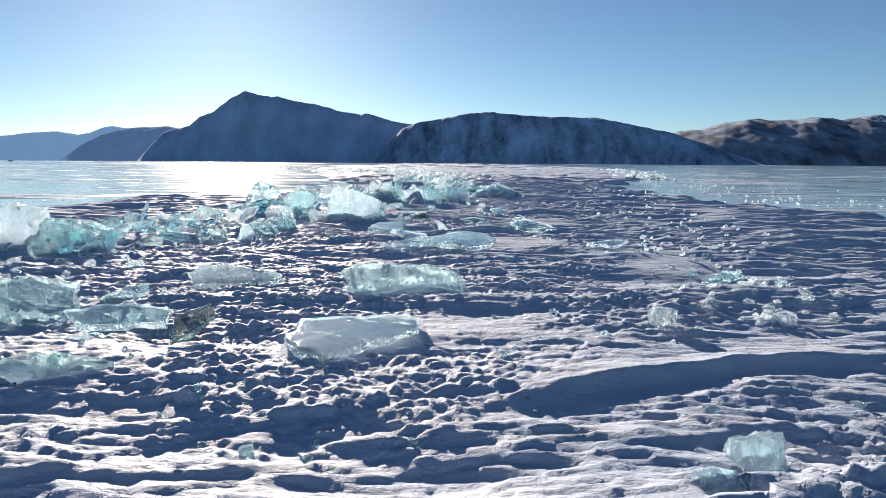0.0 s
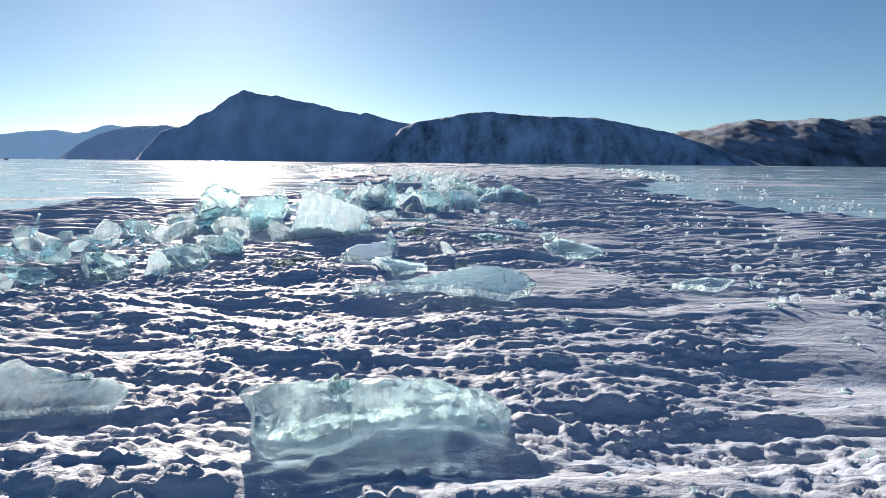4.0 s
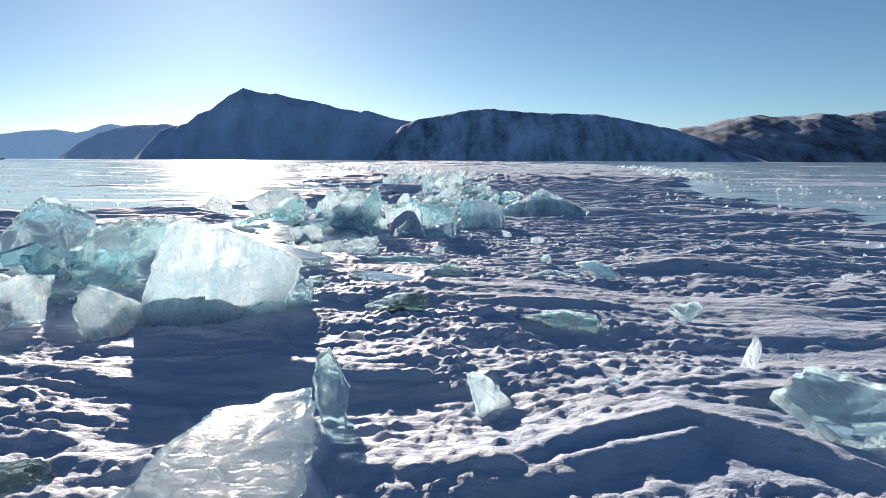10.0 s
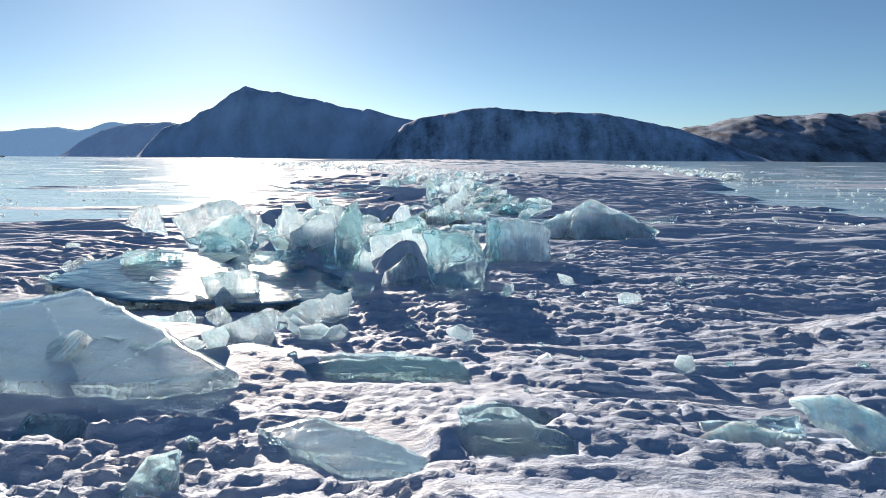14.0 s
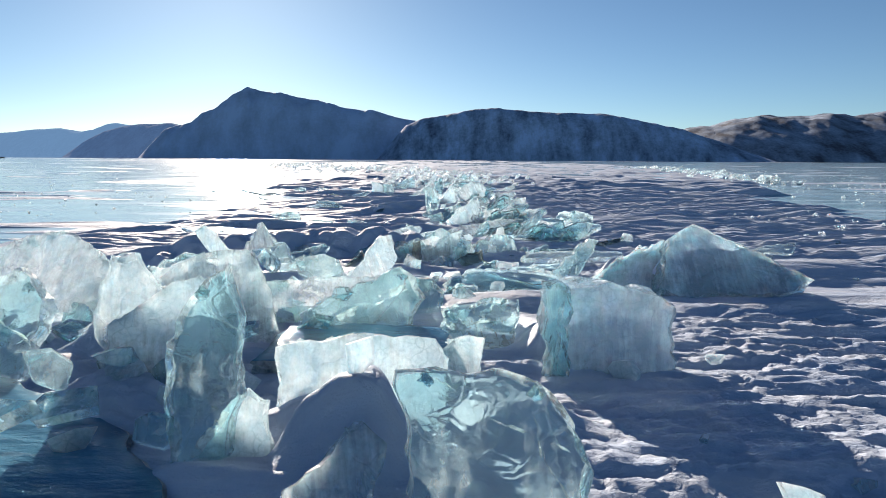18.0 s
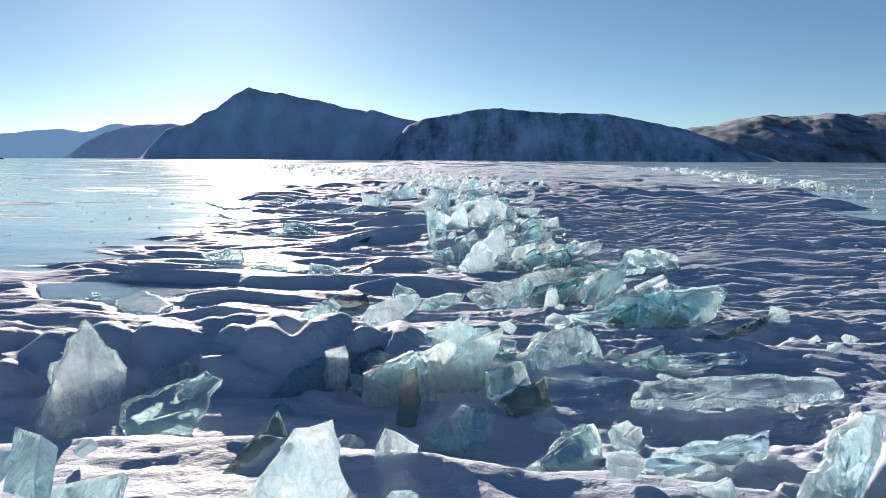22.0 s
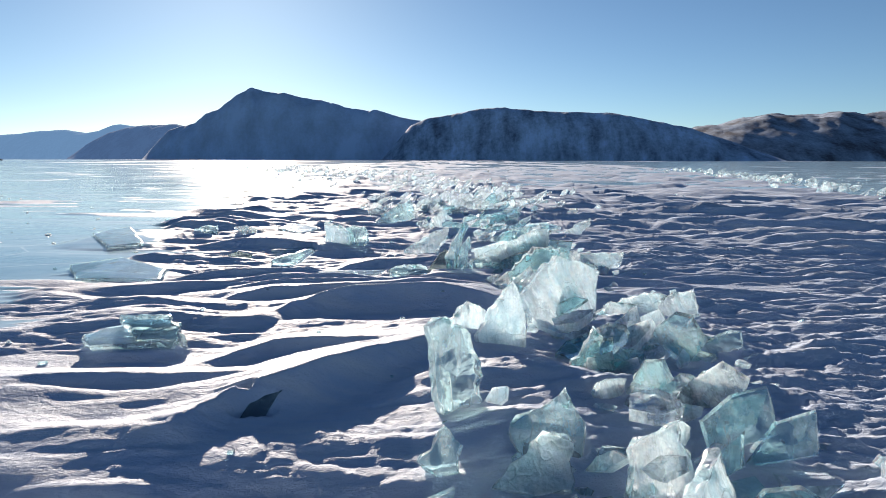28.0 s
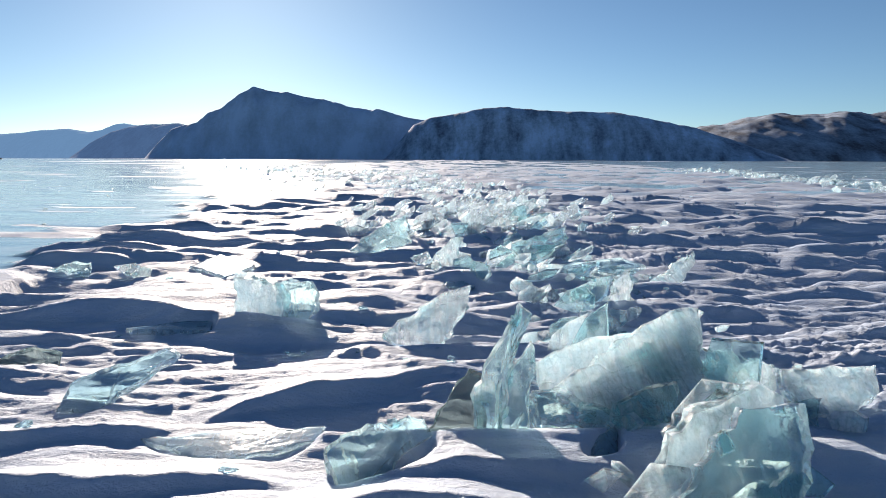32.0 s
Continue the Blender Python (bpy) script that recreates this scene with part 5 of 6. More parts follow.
ice("ice_plate", "clear", "leaning", (1.45, 67.92, 0.07), (-40, 0, 44), 0.1, (0.09, -0.12), (0.29, 0.12), (-0.00, 0.12), (-0.37, -0.11))
ice("ice_plate", "clear", "leaning", (-2.02, 81.37, 0.34), (-35, 0, 54), 0.14, (-0.93, -0.42), (1.02, -0.32), (1.48, 0.68), (-0.09, 0.31), (-1.48, -0.24))
ice("ice_plate", "white", "leaning", (-0.14, 77.10, 0.44), (-40, 0, 24), 0.12, (-0.04, -0.50), (0.58, 0.47), (0.26, 0.49), (-0.80, -0.45))
ice("ice_plate", "clear", "leaning", (2.41, 80.07, 0.36), (-50, 0, 47), 0.14, (-1.38, -0.51), (1.13, -0.09), (1.68, 0.50), (-1.43, 0.09))
ice("ice_block", "white", "standing", (-4.33, 33.74, 0.41), (-22, 0, -2), 0.2, (-0.71, -0.55), (0.63, -0.53), (0.64, -0.16), (0.33, 0.20), (-0.02, 0.60), (-0.88, 0.43))
ice("ice_plate", "clear", "flat", (-2.34, 33.26, 0.35), (-86, 0, 8), 0.14, (-0.34, -1.17), (1.07, -1.41), (1.65, -1.21), (0.11, 0.76), (-0.84, 1.88), (-1.64, 1.14))
ice("ice_plate", "white", "leaning", (-1.04, 33.81, 0.19), (-46, 0, 41), 0.14, (-0.55, -0.30), (0.31, -0.26), (0.49, 0.02), (0.60, 0.25), (0.26, 0.25), (-0.33, 0.11), (-0.77, -0.06))
ice("ice_plate", "white", "leaning", (-0.36, 35.37, 0.15), (-50, 0, 41), 0.12, (-0.49, -0.22), (0.26, -0.21), (0.46, 0.02), (0.53, 0.21), (-0.16, 0.19), (-0.60, 0.01))
ice("ice_plate", "white", "leaning", (-1.83, 36.23, 0.26), (-42, 0, 27), 0.15, (-0.37, -0.36), (0.28, -0.37), (0.37, 0.17), (0.19, 0.32), (-0.47, 0.23))
ice("ice_plate", "white", "leaning", (-2.25, 34.26, 0.12), (-42, 0, 14), 0.16, (-0.41, -0.19), (-0.08, -0.22), (0.48, -0.17), (0.47, 0.24), (0.04, 0.21), (-0.50, 0.14))
ice("ice_chunk", "white", "leaning", (-1.55, 34.82, 0.15), (-35, 0, 10), 0.12, (0.11, -0.23), (0.12, -0.02), (-0.02, 0.16), (-0.21, 0.08))
ice("ice_plate", "clear", "flat", (0.69, 32.90, 0.14), (-76, 0, -8), 0.12, (-0.76, -0.15), (0.54, -0.13), (0.84, -0.15), (0.69, 0.19), (0.10, 0.21), (-0.56, 0.09), (-0.86, -0.07))
ice("ice_plate", "clear", "leaning", (1.77, 31.76, 0.13), (-62, 0, 14), 0.12, (-0.27, -0.17), (0.41, -0.11), (0.29, 0.03), (-0.07, 0.14), (-0.36, 0.12))
ice("ice_plate", "clear", "flat", (3.71, 31.67, 0.08), (-75, 0, 1), 0.1, (-0.44, -0.11), (0.38, -0.10), (0.45, 0.14), (-0.39, 0.07))
ice("ice_plate", "milky", "leaning", (4.46, 31.51, 0.21), (-62, 0, -25), 0.1, (0.09, -0.28), (0.41, -0.19), (0.13, 0.11), (-0.15, 0.24), (-0.49, 0.11))
ice("ice_plate", "milky", "leaning", (3.56, 31.44, 0.12), (-60, 0, -0), 0.1, (0.15, -0.12), (0.29, 0.03), (-0.05, 0.13), (-0.39, -0.04))
ice("ice_plate", "dark", "leaning", (1.02, 28.43, 0.10), (-32, 0, 30), 0.15, (-0.16, -0.28), (0.24, -0.20), (0.47, 0.15), (0.33, 0.28), (-0.28, 0.08), (-0.60, -0.03))
ice("ice_plate", "clear", "leaning", (3.20, 27.98, 0.13), (-62, 0, -9), 0.1, (-0.09, -0.15), (0.38, -0.15), (0.37, 0.08), (-0.07, 0.17), (-0.60, 0.06))
ice("ice_chunk", "clear", "leaning", (5.04, 28.62, 0.11), (-55, 0, 6), 0.1, (-0.11, -0.22), (0.19, -0.00), (0.19, 0.14), (-0.27, 0.08))
ice("ice_plate", "clear", "flat", (0.59, 31.20, 0.09), (-88, 0, -9), 0.08, (0.03, -0.33), (0.58, -0.29), (0.59, -0.05), (-0.40, 0.48), (-0.81, 0.19))
ice("ice_plate", "clear", "leaning", (1.81, 31.30, 0.17), (-62, 0, 1), 0.12, (-0.38, -0.20), (0.41, -0.20), (0.42, -0.04), (-0.02, 0.25), (-0.43, 0.18))
ice("ice_plate", "clear", "flat", (0.77, 33.04, 0.13), (-80, 0, -1), 0.1, (-0.58, -0.25), (0.76, -0.22), (0.69, 0.04), (-0.07, 0.27), (-0.81, 0.16))
ice("ice_plate", "clear", "leaning", (-1.80, 31.53, 0.04), (-50, 0, 1), 0.12, (0.31, -0.17), (0.21, 0.14), (-0.21, 0.17), (-0.31, -0.14))
ice("ice_chunk", "clear", "leaning", (-0.67, 30.83, 0.06), (-50, 0, 12), 0.1, (0.13, -0.17), (0.15, 0.17), (-0.05, 0.14), (-0.23, -0.13))
ice("ice_plate", "white", "flat", (8.48, 48.73, 0.20), (-70, 0, 3), 0.08, (0.32, -0.24), (0.68, 0.29), (-0.12, 0.14), (-0.88, -0.19))
ice("ice_plate", "white", "flat", (-4.01, 51.39, 0.12), (-88, 0, -3), 0.1, (-0.01, -0.47), (0.55, -0.56), (0.50, -0.01), (-0.46, 0.87), (-0.58, 0.17))
ice("ice_plate", "white", "flat", (-3.17, 49.82, 0.09), (-88, 0, 2), 0.1, (0.06, -0.28), (0.35, -0.04), (-0.00, 0.31), (-0.40, 0.01))
ice("ice_plate", "clear", "flat", (-4.90, 52.55, 0.12), (-88, 0, 7), 0.1, (-1.09, -0.62), (0.87, -0.65), (2.10, 0.08), (-0.14, 0.68), (-1.74, 0.52))
ice("ice_plate", "clear", "leaning", (-4.17, 55.67, 0.21), (-60, 0, 2), 0.12, (-0.09, -0.25), (0.37, -0.27), (0.31, 0.32), (-0.58, 0.20))
ice("ice_plate", "clear", "leaning", (-2.90, 54.51, 0.09), (-45, 0, 9), 0.15, (-0.14, -0.24), (0.41, -0.18), (0.40, 0.17), (-0.20, 0.19), (-0.46, 0.05))
ice("ice_plate", "milky", "leaning", (-1.78, 54.65, 0.14), (-60, 0, -0), 0.12, (0.22, -0.16), (0.35, 0.02), (-0.28, 0.21), (-0.29, -0.07))
ice("ice_plate", "white", "flat", (-10.53, 74.20, 0.17), (-88, 0, -8), 0.1, (0.99, -1.94), (1.65, -1.11), (-1.24, 2.40), (-1.41, 0.65))
ice("ice_plate", "white", "flat", (-5.36, 77.28, 0.15), (-88, 0, 9), 0.1, (0.32, -1.35), (0.75, -0.08), (-0.34, 1.51), (-0.73, -0.08))
ice("ice_plate", "clear", "leaning", (-8.43, 76.64, 0.19), (-40, 0, 45), 0.15, (0.25, -0.29), (0.33, 0.08), (-0.02, 0.17), (-0.55, 0.04))
ice("ice_plate", "white", "leaning", (-6.95, 76.39, 0.19), (-45, 0, 2), 0.12, (0.30, -0.29), (0.32, 0.03), (-0.07, 0.18), (-0.55, 0.08))
ice("ice_plate", "clear", "flat", (-4.09, 71.91, 0.10), (-86, 0, 5), 0.1, (0.54, -0.28), (0.44, 0.21), (-0.22, 0.18), (-0.76, -0.12))
ice("ice_chunk", "dark", "leaning", (-0.28, 36.94, 0.01), (-40, 0, 10), 0.12, (0.09, -0.13), (0.10, 0.07), (-0.05, 0.15), (-0.14, -0.10))
ice("ice_chunk", "white", "leaning", (0.94, 37.04, 0.09), (-30, 0, 1), 0.12, (0.10, -0.11), (0.07, 0.08), (-0.06, 0.13), (-0.11, -0.10))
ice("ice_plate", "clear", "leaning", (-4.60, 36.98, 0.10), (-50, 0, -24), 0.14, (0.37, -0.18), (1.09, -0.14), (-0.35, 0.17), (-1.11, 0.15))
ice("ice_plate", "white", "leaning", (-5.17, 38.29, 0.20), (-40, 0, 24), 0.12, (0.21, -0.29), (0.29, 0.07), (-0.08, 0.21), (-0.43, 0.02))
ice("ice_plate", "white", "leaning", (-7.03, 44.79, 0.51), (-35, 0, 17), 0.12, (0.57, -0.57), (0.24, 0.42), (-0.24, 0.34), (-0.57, -0.20))
ice("ice_plate", "clear", "flat", (3.21, 28.02, 0.10), (-75, 0, -17), 0.1, (0.37, -0.18), (0.41, 0.05), (-0.07, 0.14), (-0.72, -0.01))
ice("ice_plate", "clear", "leaning", (0.99, 28.72, 0.22), (-60, 0, 1), 0.12, (0.34, -0.19), (0.24, 0.17), (-0.09, 0.14), (-0.50, -0.12))
ice("ice_plate", "clear", "leaning", (-2.41, 42.67, 0.51), (-30, 0, 31), 0.14, (0.67, -0.55), (0.32, 0.40), (-0.18, 0.30), (-0.81, -0.15))
ice("ice_plate", "clear", "flat", (6.57, 20.77, 0.16), (-76, 0, -2), 0.1, (0.16, -0.23), (0.53, 0.14), (-0.06, 0.17), (-0.63, -0.09))
ice("ice_plate", "clear", "leaning", (2.03, 51.81, 0.19), (-28, 0, 5), 0.14, (-0.11, -0.37), (0.06, -0.08), (0.26, 0.20), (0.15, 0.33), (-0.06, 0.16), (-0.29, -0.24))
ice("ice_plate", "clear", "leaning", (3.15, 52.77, 0.16), (-50, 0, 31), 0.12, (-0.88, -0.26), (-0.33, -0.30), (0.51, -0.19), (0.93, 0.14), (0.88, 0.35), (-0.03, 0.16), (-1.07, 0.10))
ice("ice_chunk", "white", "leaning", (2.57, 51.64, 0.13), (-30, 0, 2), 0.1, (0.17, -0.25), (0.10, 0.05), (0.06, 0.24), (-0.10, 0.20), (-0.23, -0.24))
ice("ice_plate", "white", "leaning", (3.19, 53.36, 0.29), (-40, 0, 41), 0.1, (-0.13, -0.23), (0.26, 0.01), (0.35, 0.13), (-0.06, 0.11), (-0.43, -0.01))
ice("ice_chunk", "clear", "standing", (0.12, 51.79, 0.17), (-22, 0, 8), 0.1, (0.06, -0.30), (0.18, -0.08), (0.21, 0.10), (0.06, 0.16), (-0.09, 0.24), (-0.16, 0.12), (-0.26, -0.23))

ice("ice_plate", "deep", "flat", (-2.35, 37.4, 0.20), (-87, 2, 0), 0.16, (-2.5, -0.9), (-0.9, -1.7), (1.1, -1.6), (2.1, -1.1), (2.25, -0.3), (1.7, 0.5), (0.9, 1.3), (-0.2, 1.9), (-1.9, 1.9), (-2.7, 0.6))
# plate added as the clear stripe at the milky block's left end
ice("ice_plate", "clear", "standing", (2.24, 40.28, 0.50), (-4, 0, 4), 0.12, (-0.12, -0.50), (0.13, -0.50), (0.13, 0.40), (0.02, 0.46), (-0.11, 0.42))
ice("ice_chunk", "dark", "standing", (3.16, 49.95, 0.10), (-12, 0, 10), 0.1, (-0.09, -0.22), (0.10, -0.22), (0.12, 0.14), (-0.02, 0.20), (-0.12, 0.10))


# ---- loose ice between the slabs ----
def rubble(count, where, size, seed, kinds=("white", "clear", "clear", "white")):
    """Loose pieces along a stretch: where is (y0, x0, y1, x1, half width)."""
    rnd = random.Random(seed)
    y0, x0, y1, x1, half = where
    for _ in range(count):
        f = rnd.random()
        x, y = x0 + (x1 - x0) * f + rnd.gauss(0, half * 0.5), y0 + (y1 - y0) * f
        w = size * rnd.uniform(0.4, 1.0) * rnd.choice((0.5, 0.7, 1.0))
        h = w * rnd.uniform(0.3, 0.9)
        rest = rnd.choice(("flat", "leaning", "leaning", "standing"))
        lean = {"flat": rnd.uniform(66, 86), "leaning": rnd.uniform(28, 65), "standing": rnd.uniform(0, 27)}[rest]
        lift = h * 0.32 * math.cos(math.radians(lean))
        name = "ice_chunk" if w < 0.55 else "ice_plate"
        ice(name, rnd.choice(kinds), rest, (x, y, on_snow(x, y) + lift), (-lean, rnd.uniform(-18, 18), rnd.uniform(-45, 45)), rnd.uniform(0.06, 0.16) * min(1.0, 0.4 + w), *shard_outline(rnd, w, h))


rubble(26, (24, -6.8, 36, -4.5, 2.0), 0.8, 1)
rubble(12, (39, -3.0, 47, -0.5, 3.0), 0.5, 2)
rubble(14, (46, 2.0, 56, 3.4, 1.8), 0.5, 3)
rubble(30, (48.5, 2.2, 54.5, 3.2, 0.9), 0.75, 8, ("clear", "clear", "white"))
rubble(26, (55, 2.6, 70, 2.0, 0.9), 0.8, 9, ("clear", "clear", "white"))
rubble(20, (56, 2.2, 72, 1.8, 1.4), 0.7, 4)
rubble(44, (72, 1.5, 100, 1.0, 3.0), 1.1, 5)
rubble(14, (8, -6.0, 20, -5.0, 2.0), 0.6, 6)
rubble(12, (20, 5.0, 40, 5.0, 4.0), 0.5, 7)
rubble(14, (13, 7.0, 23, 8.8, 1.4), 0.42, 10)


def far_ridge(name, label, count, line, size, seed, mat, pile=0.0, shingled=False):
    """A stretch of ridge too far off to tell its pieces apart, in one mesh: line is (y, x, half width) from near to far."""
    rnd = random.Random(seed)
    ys, xs, halves = zip(*line)
    verts, faces = [], []
    for _ in range(count):
        y = ys[0] + (ys[-1] - ys[0]) * rnd.random() ** 1.5
        x = float(np.interp(y, ys, xs)) + rnd.gauss(0, float(np.interp(y, ys, halves)) * 0.5)
        w = size * rnd.uniform(0.3, 1.0)
        lift = w * 0.12 + pile * rnd.random() ** 1.5
        if shingled:
            m = pose(x, y, on_snow(x, y) + lift, -rnd.uniform(15, 75), rnd.uniform(-42, -8), rnd.uniform(-35, 45))
        else:
            m = pose(x, y, on_snow(x, y) + lift, -rnd.uniform(0, 85), rnd.uniform(-25, 25), rnd.uniform(-60, 60))
        shape, thick, k = shard_outline(rnd, w, w * rnd.uniform(0.35, 0.8)), rnd.uniform(0.05, 0.16), len(verts)
        n = len(shape)
        verts += [m @ Vector((a, 0, b)) for a, b in shape] + [m @ Vector((a * 0.96, thick, b * 0.96)) for a, b in shape]
        faces += [tuple(k + i for i in range(n)), tuple(k + 2 * n - 1 - i for i in range(n))]
        faces += [(k + (i + 1) % n, k + i, k + n + i, k + n + (i + 1) % n) for i in range(n)]
    mesh = bpy.data.meshes.new(name)
    mesh.from_pydata(verts, [], faces)
    mesh.materials.append(mat)
    return tagged(new(name, mesh), label, "ice", kind="stuff")


far_ridge("ice_rubble", "far rubble of white and turquoise broken ice", 1100, [(84, 0.8, 4.5), (105, 1.4, 7.0), (140, -8, 12), (215, -38, 20), (330, -72, 30)], 1.3, 11, ICE_WHITE, 0.4, True)
far_ridge("ice_rubble", "second far ridge of broken ice by the open ice", 170, [(96, 32, 2.0), (112, 34, 3.0), (150, 44, 5), (230, 60, 10)], 1.9, 12, ICE_WHITE, 0.4, True)
far_ridge("ice_rubble", "scattered ice crumbs on the snow", 700, [(8, 2, 12), (40, 3, 13), (80, 5, 16), (110, 8, 22)], 0.18, 13, ICE_CLEAR)
# white crumbs added to imitate sun glints on the open lake
far_ridge("ice_rubble", "ice crumbs standing in for glints on the bare lake ice", 520, [(30, -22, 8), (60, -18, 10), (120, -30, 25), (260, -70, 60)], 0.26, 14, ICE_WHITE)
far_ridge("ice_rubble", "small broken ice heaped between the slabs", 330, [(33, -3.0, 4.0), (42, -1.0, 5.0), (50, 3.0, 2.6), (60, 2.6, 1.8), (72, 2.2, 2.2), (90, 1.5, 4.0)], 0.5, 15, ICE_WHITE, 0.12)
far_ridge("ice_rubble", "small broken ice beside the first heap", 130, [(9, -5.5, 2.5), (24, -6.0, 2.5), (34, -4.0, 2.5)], 0.45, 16, ICE_WHITE, 0.1)
far_ridge("ice_rubble", "line of glassy ice crumbs along the snow", 300, [(12, 7.0, 1.4), (18, 8.2, 1.8), (24, 10.0, 2.5), (34, 12.5, 3.5), (60, 15, 4)], 0.26, 23, ICE_WHITE, 0.1)
# more added crumbs, playing the sun's sparkle on the ice
far_ridge("ice_rubble", "ice crumbs standing in for glints by the second ridge", 380, [(38, 24, 6), (70, 27, 8), (110, 42, 14), (200, 70, 30)], 0.4, 17, ICE_WHITE)
far_ridge("ice_rubble", "clear ice shards stacked like shingles along the ridge", 120, [(50, 3.6, 1.0), (58, 2.9, 1.0), (66, 2.4, 0.9), (76, 2.2, 1.6), (96, 1.4, 3.0)], 1.25, 18, ICE_CLEAR, 0.35, True)
far_ridge("ice_rubble", "white ice shards stacked like shingles along the ridge", 120, [(52, 3.2, 1.2), (60, 2.6, 1.0), (68, 2.2, 1.0), (78, 1.8, 2.0), (98, 1.0, 3.0)], 1.1, 19, ICE_WHITE, 0.3, True)
far_ridge("ice_rubble", "tumbled slabs of clear ice heaped at the side", 55, [(18, -7.5, 2.0), (26, -6.2, 1.8), (33, -4.2, 1.6)], 1.2, 20, ICE_CLEAR, 0.55)
far_ridge("ice_rubble", "tumbled slabs of white ice heaped at the side", 45, [(19, -7.2, 2.0), (27, -6.0, 1.8), (33, -3.8, 1.6)], 1.1, 21, ICE_WHITE, 0.45)
far_ridge("ice_rubble", "broken ice heaped behind the tall slabs", 60, [(38, -2.5, 3.0), (44, -1.0, 3.5), (49, 1.0, 2.5)], 1.0, 22, ICE_CLEAR, 0.35)


# ---- a car far out on the ice ----
def box(name, parent, mat, x0, x1, y0, y1, z0, z1, taper=0.0):
    bm = bmesh.new()
    bmesh.ops.create_cube(bm, size=1.0)
    for v in bm.verts:
        top = v.co.z > 0
        v.co = ((x0 + x1) / 2 + v.co.x * (x1 - x0) * (1 - taper * top), (y0 + y1) / 2 + v.co.y * (y1 - y0) * (1 - 0.4 * taper * top), z1 if top else z0)
    bmesh.ops.bevel(bm, geom=bm.edges[:], offset=0.08, segments=2, affect="EDGES")
    mesh = bpy.data.meshes.new(name)
    bm.to_mesh(mesh), bm.free()
    mesh.materials.append(mat)
    ob = new(name, mesh)
    ob.parent = parent
    return ob


def plain(name, colour, rough):
    t = Tree(name)
    where = t.add("TexCoord").outputs["Object"]
    tone = t.mix(t.band(t.noise(where, 3.0), 0.4, 0.6), colour, [c * 0.7 for c in colour[:3]] + [1])
    return t.surface(t.add("BsdfPrincipled", {"Base Color": tone, "Roughness": rough}).outputs[0])


PAINT, RUBBER = plain("dark_car_paint", (0.04, 0.045, 0.06, 1), 0.35), plain("black_rubber", (0.02, 0.02, 0.02, 1), 0.8)
car = new("car")
car.matrix_basis = pose(-588, 900, 0.0, 0, 0, 12)
tagged(car, "small dark van parked far out on the lake ice", "car")
box("body", car, PAINT, -2.7, 2.7, -0.95, 0.95, 0.45, 1.3)
box("cabin", car, PAINT, -1.9, 2.3, -0.9, 0.9, 1.25, 2.1, 0.2)
for wx in (-1.7, 1.7):
    for wy in (-0.85, 0.85):
        bm = bmesh.new()
        bmesh.ops.create_cone(bm, cap_ends=True, segments=20, radius1=0.36, radius2=0.36, depth=0.25, matrix=pose(wx, wy, 0.36, 90))
        mesh = bpy.data.meshes.new("wheel")
        bm.to_mesh(mesh), bm.free()
        mesh.materials.append(RUBBER)
        new("wheel", mesh).parent = car


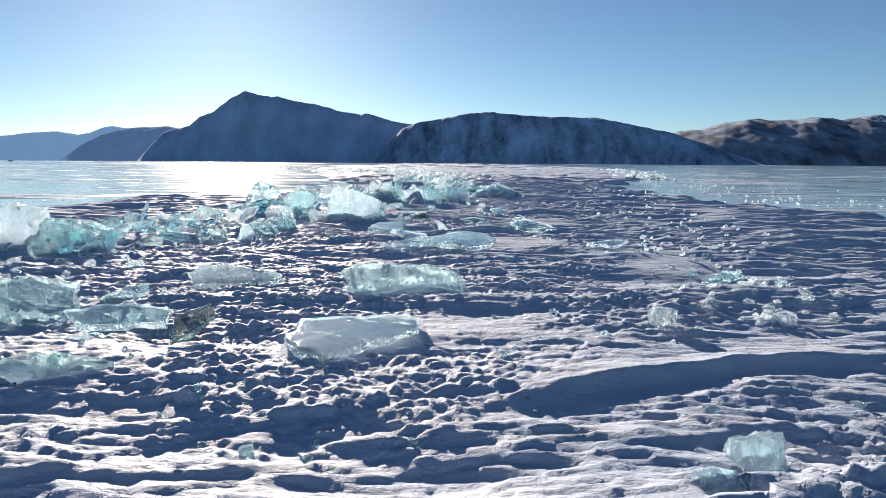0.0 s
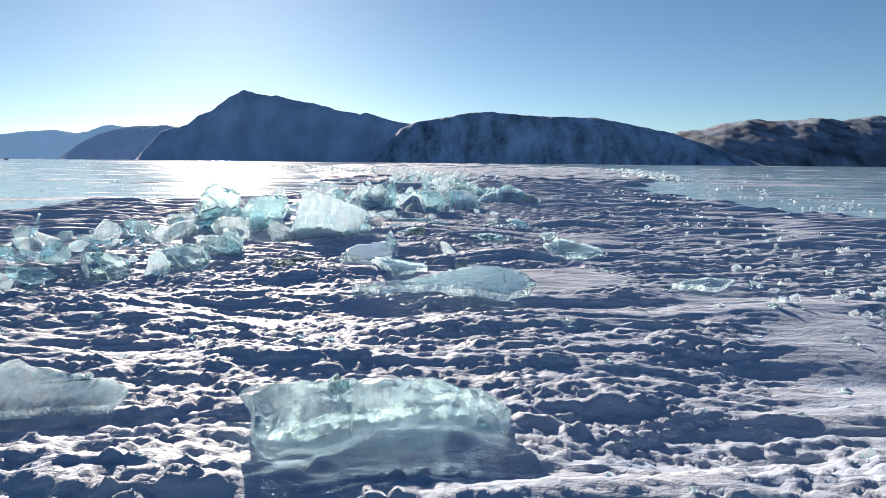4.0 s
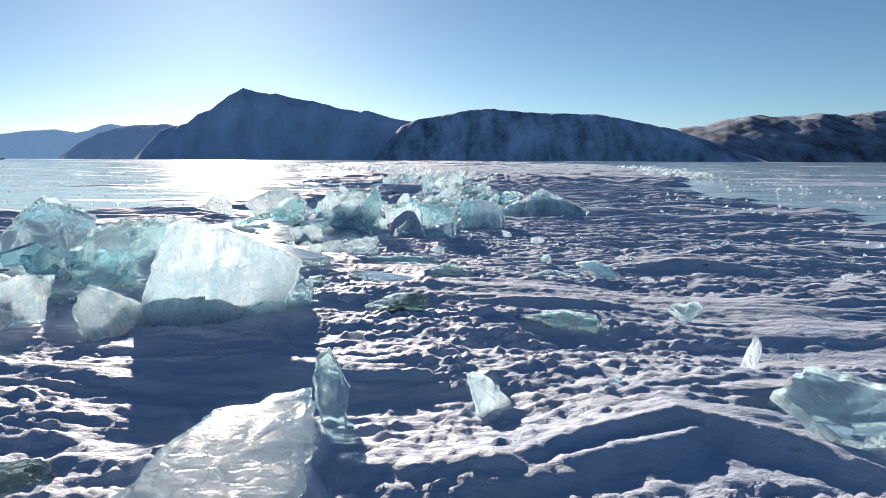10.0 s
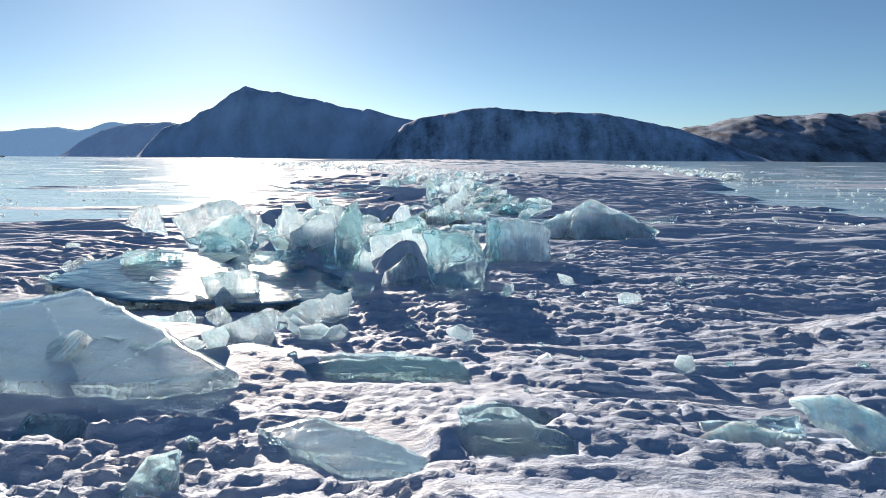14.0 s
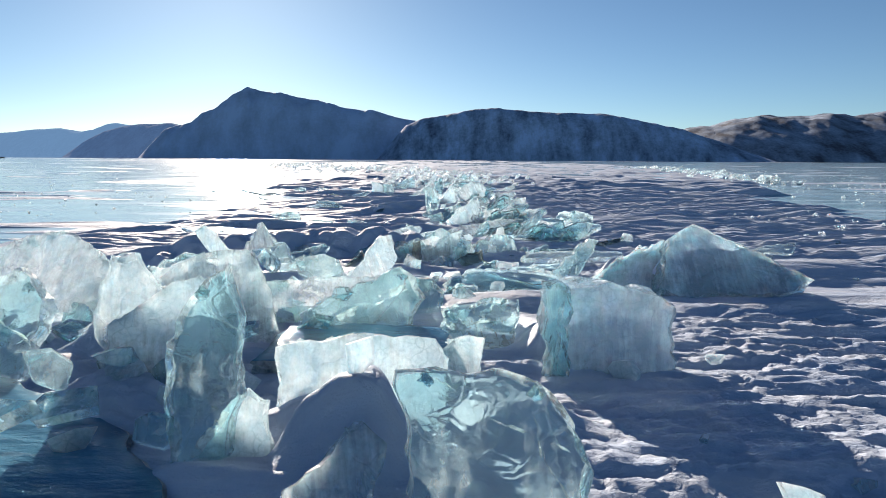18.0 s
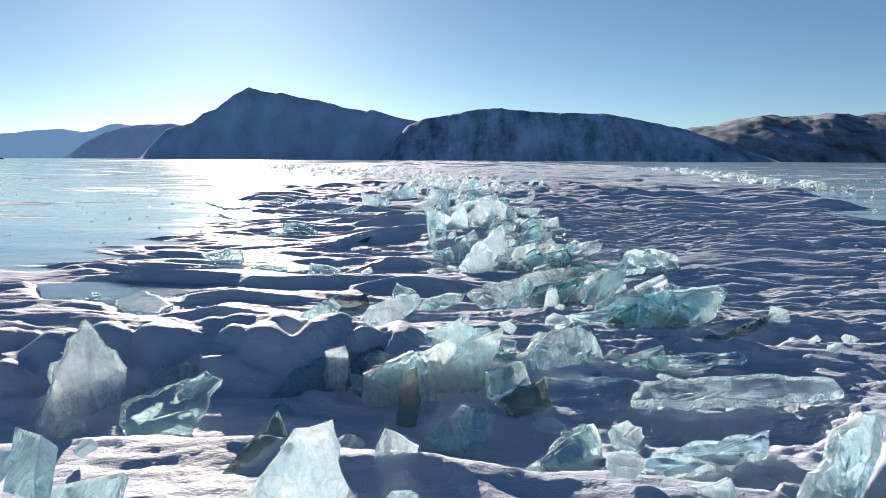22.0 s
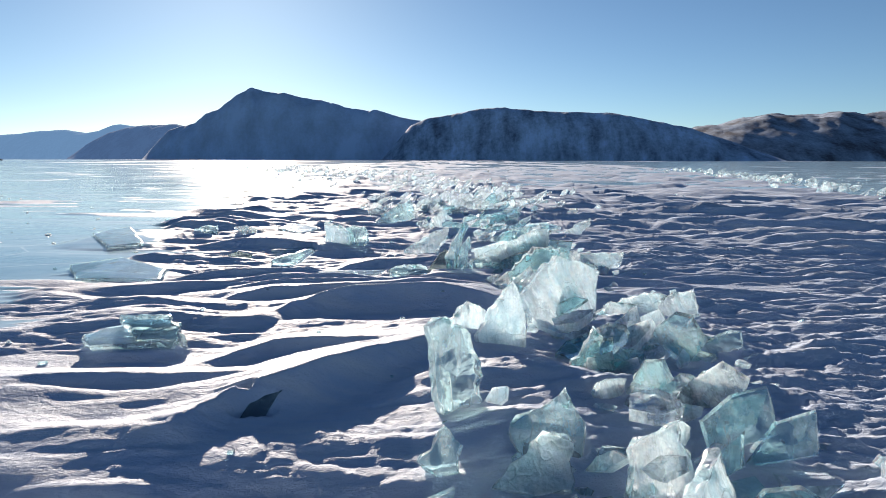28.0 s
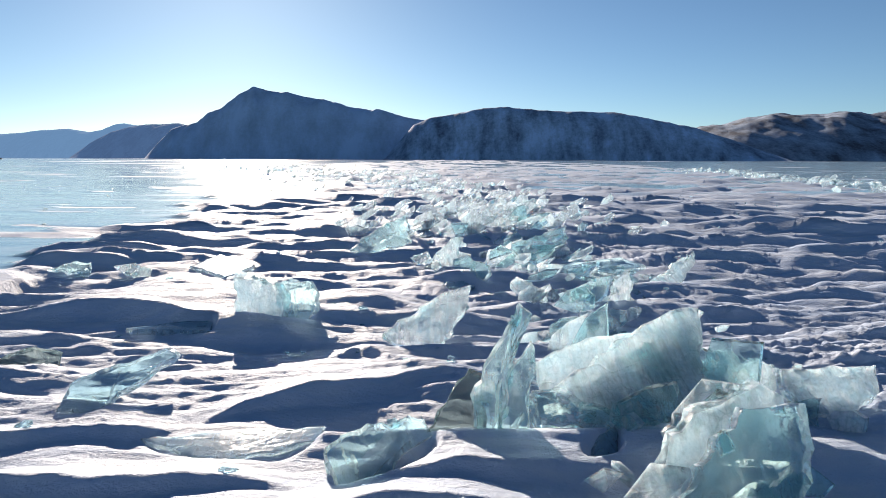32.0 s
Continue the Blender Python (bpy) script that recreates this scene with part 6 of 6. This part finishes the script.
# ---- the snow is lowered under the plates, to keep them in the camera's view where placed ----
def bed(mesh, xs, ys):
    height = np.empty(len(mesh.vertices) * 3, dtype=np.float32)
    mesh.vertices.foreach_get("co", height)
    grid = height.reshape(len(ys), len(xs), 3)
    for m, outline, thick in bedded:
        back = m.inverted()
        corners = [m @ Vector((u * 1.15, 0, v * 1.15)) for u, v in outline]
        i0, i1 = np.searchsorted(xs, [min(c.x for c in corners), max(c.x for c in corners)])
        j0, j1 = np.searchsorted(ys, [min(c.y for c in corners), max(c.y for c in corners)])
        part = grid[j0:j1, i0:i1]
        if not part.size:
            continue
        r = np.array(m.to_3x3())
        face, into = np.array(m.translation), r[:, 1]
        # the height of the plate's face over each spot, and where on the face that is
        top = face[2] - ((part[..., 0] - face[0]) * into[0] + (part[..., 1] - face[1]) * into[1]) / into[2]
        off = np.stack([part[..., 0] - face[0], part[..., 1] - face[1], top - face[2]], -1)
        u, v = off @ r[:, 0], off @ r[:, 2]
        bearing, reach = np.arctan2(v, u), np.hypot(u, v)
        a = np.array([math.atan2(q, p) for p, q in outline])
        d = np.array([math.hypot(p, q) for p, q in outline])
        order = np.argsort(a)
        edge = np.interp(bearing, a[order], d[order], period=2 * np.pi)
        inside = 1 - blend(reach / edge, 0.85, 1.08)
        low = np.minimum(part[..., 2], top - thick * 0.55)
        if into[2] < -0.98:
            low = np.maximum(low, top - thick * 0.9)
        part[..., 2] = part[..., 2] * (1 - inside) + low * inside
    # and is mounded behind the thick blocks, unseen, to shade their lower backs
    for m, outline, thick in shade_backed:
        r, face = np.array(m.to_3x3()), np.array(m.translation)
        i0, i1 = np.searchsorted(xs, [face[0] - 3, face[0] + 3])
        j0, j1 = np.searchsorted(ys, [face[1] - 3, face[1] + 4])
        part = grid[j0:j1, i0:i1]
        if not part.size:
            continue
        along = (part[..., 0] - face[0]) * r[0, 0] + (part[..., 1] - face[1]) * r[1, 0]
        flat = np.array([-r[1, 0], r[0, 0]])
        lowest, highest = min(q for p, q in outline), max(q for p, q in outline)
        crest = face[2] + r[2, 2] * (lowest + 0.62 * (highest - lowest))
        behind = (part[..., 0] - face[0]) * flat[0] + (part[..., 1] - face[1]) * flat[1]
        behind = behind - thick * 0.9 - max(0.0, r[1, 2]) * 0.1
        half = max(abs(p) for p, q in outline)
        mound = (1 - blend(np.abs(along), half * 0.55, half * 1.05)) * np.where(behind > 0, np.exp(-np.maximum(behind, 0) / 0.9), 1 - blend(-behind, 0, thick * 0.5))
        part[..., 2] += np.maximum(crest - part[..., 2], 0) * mound * (0.9 + 0.3 * ripple(part[..., 0] * 2, part[..., 1] * 2, 40))
    mesh.vertices.foreach_set("co", grid.ravel())
    mesh.update()


bed(ground.data, gx[0], gy[:, 0])
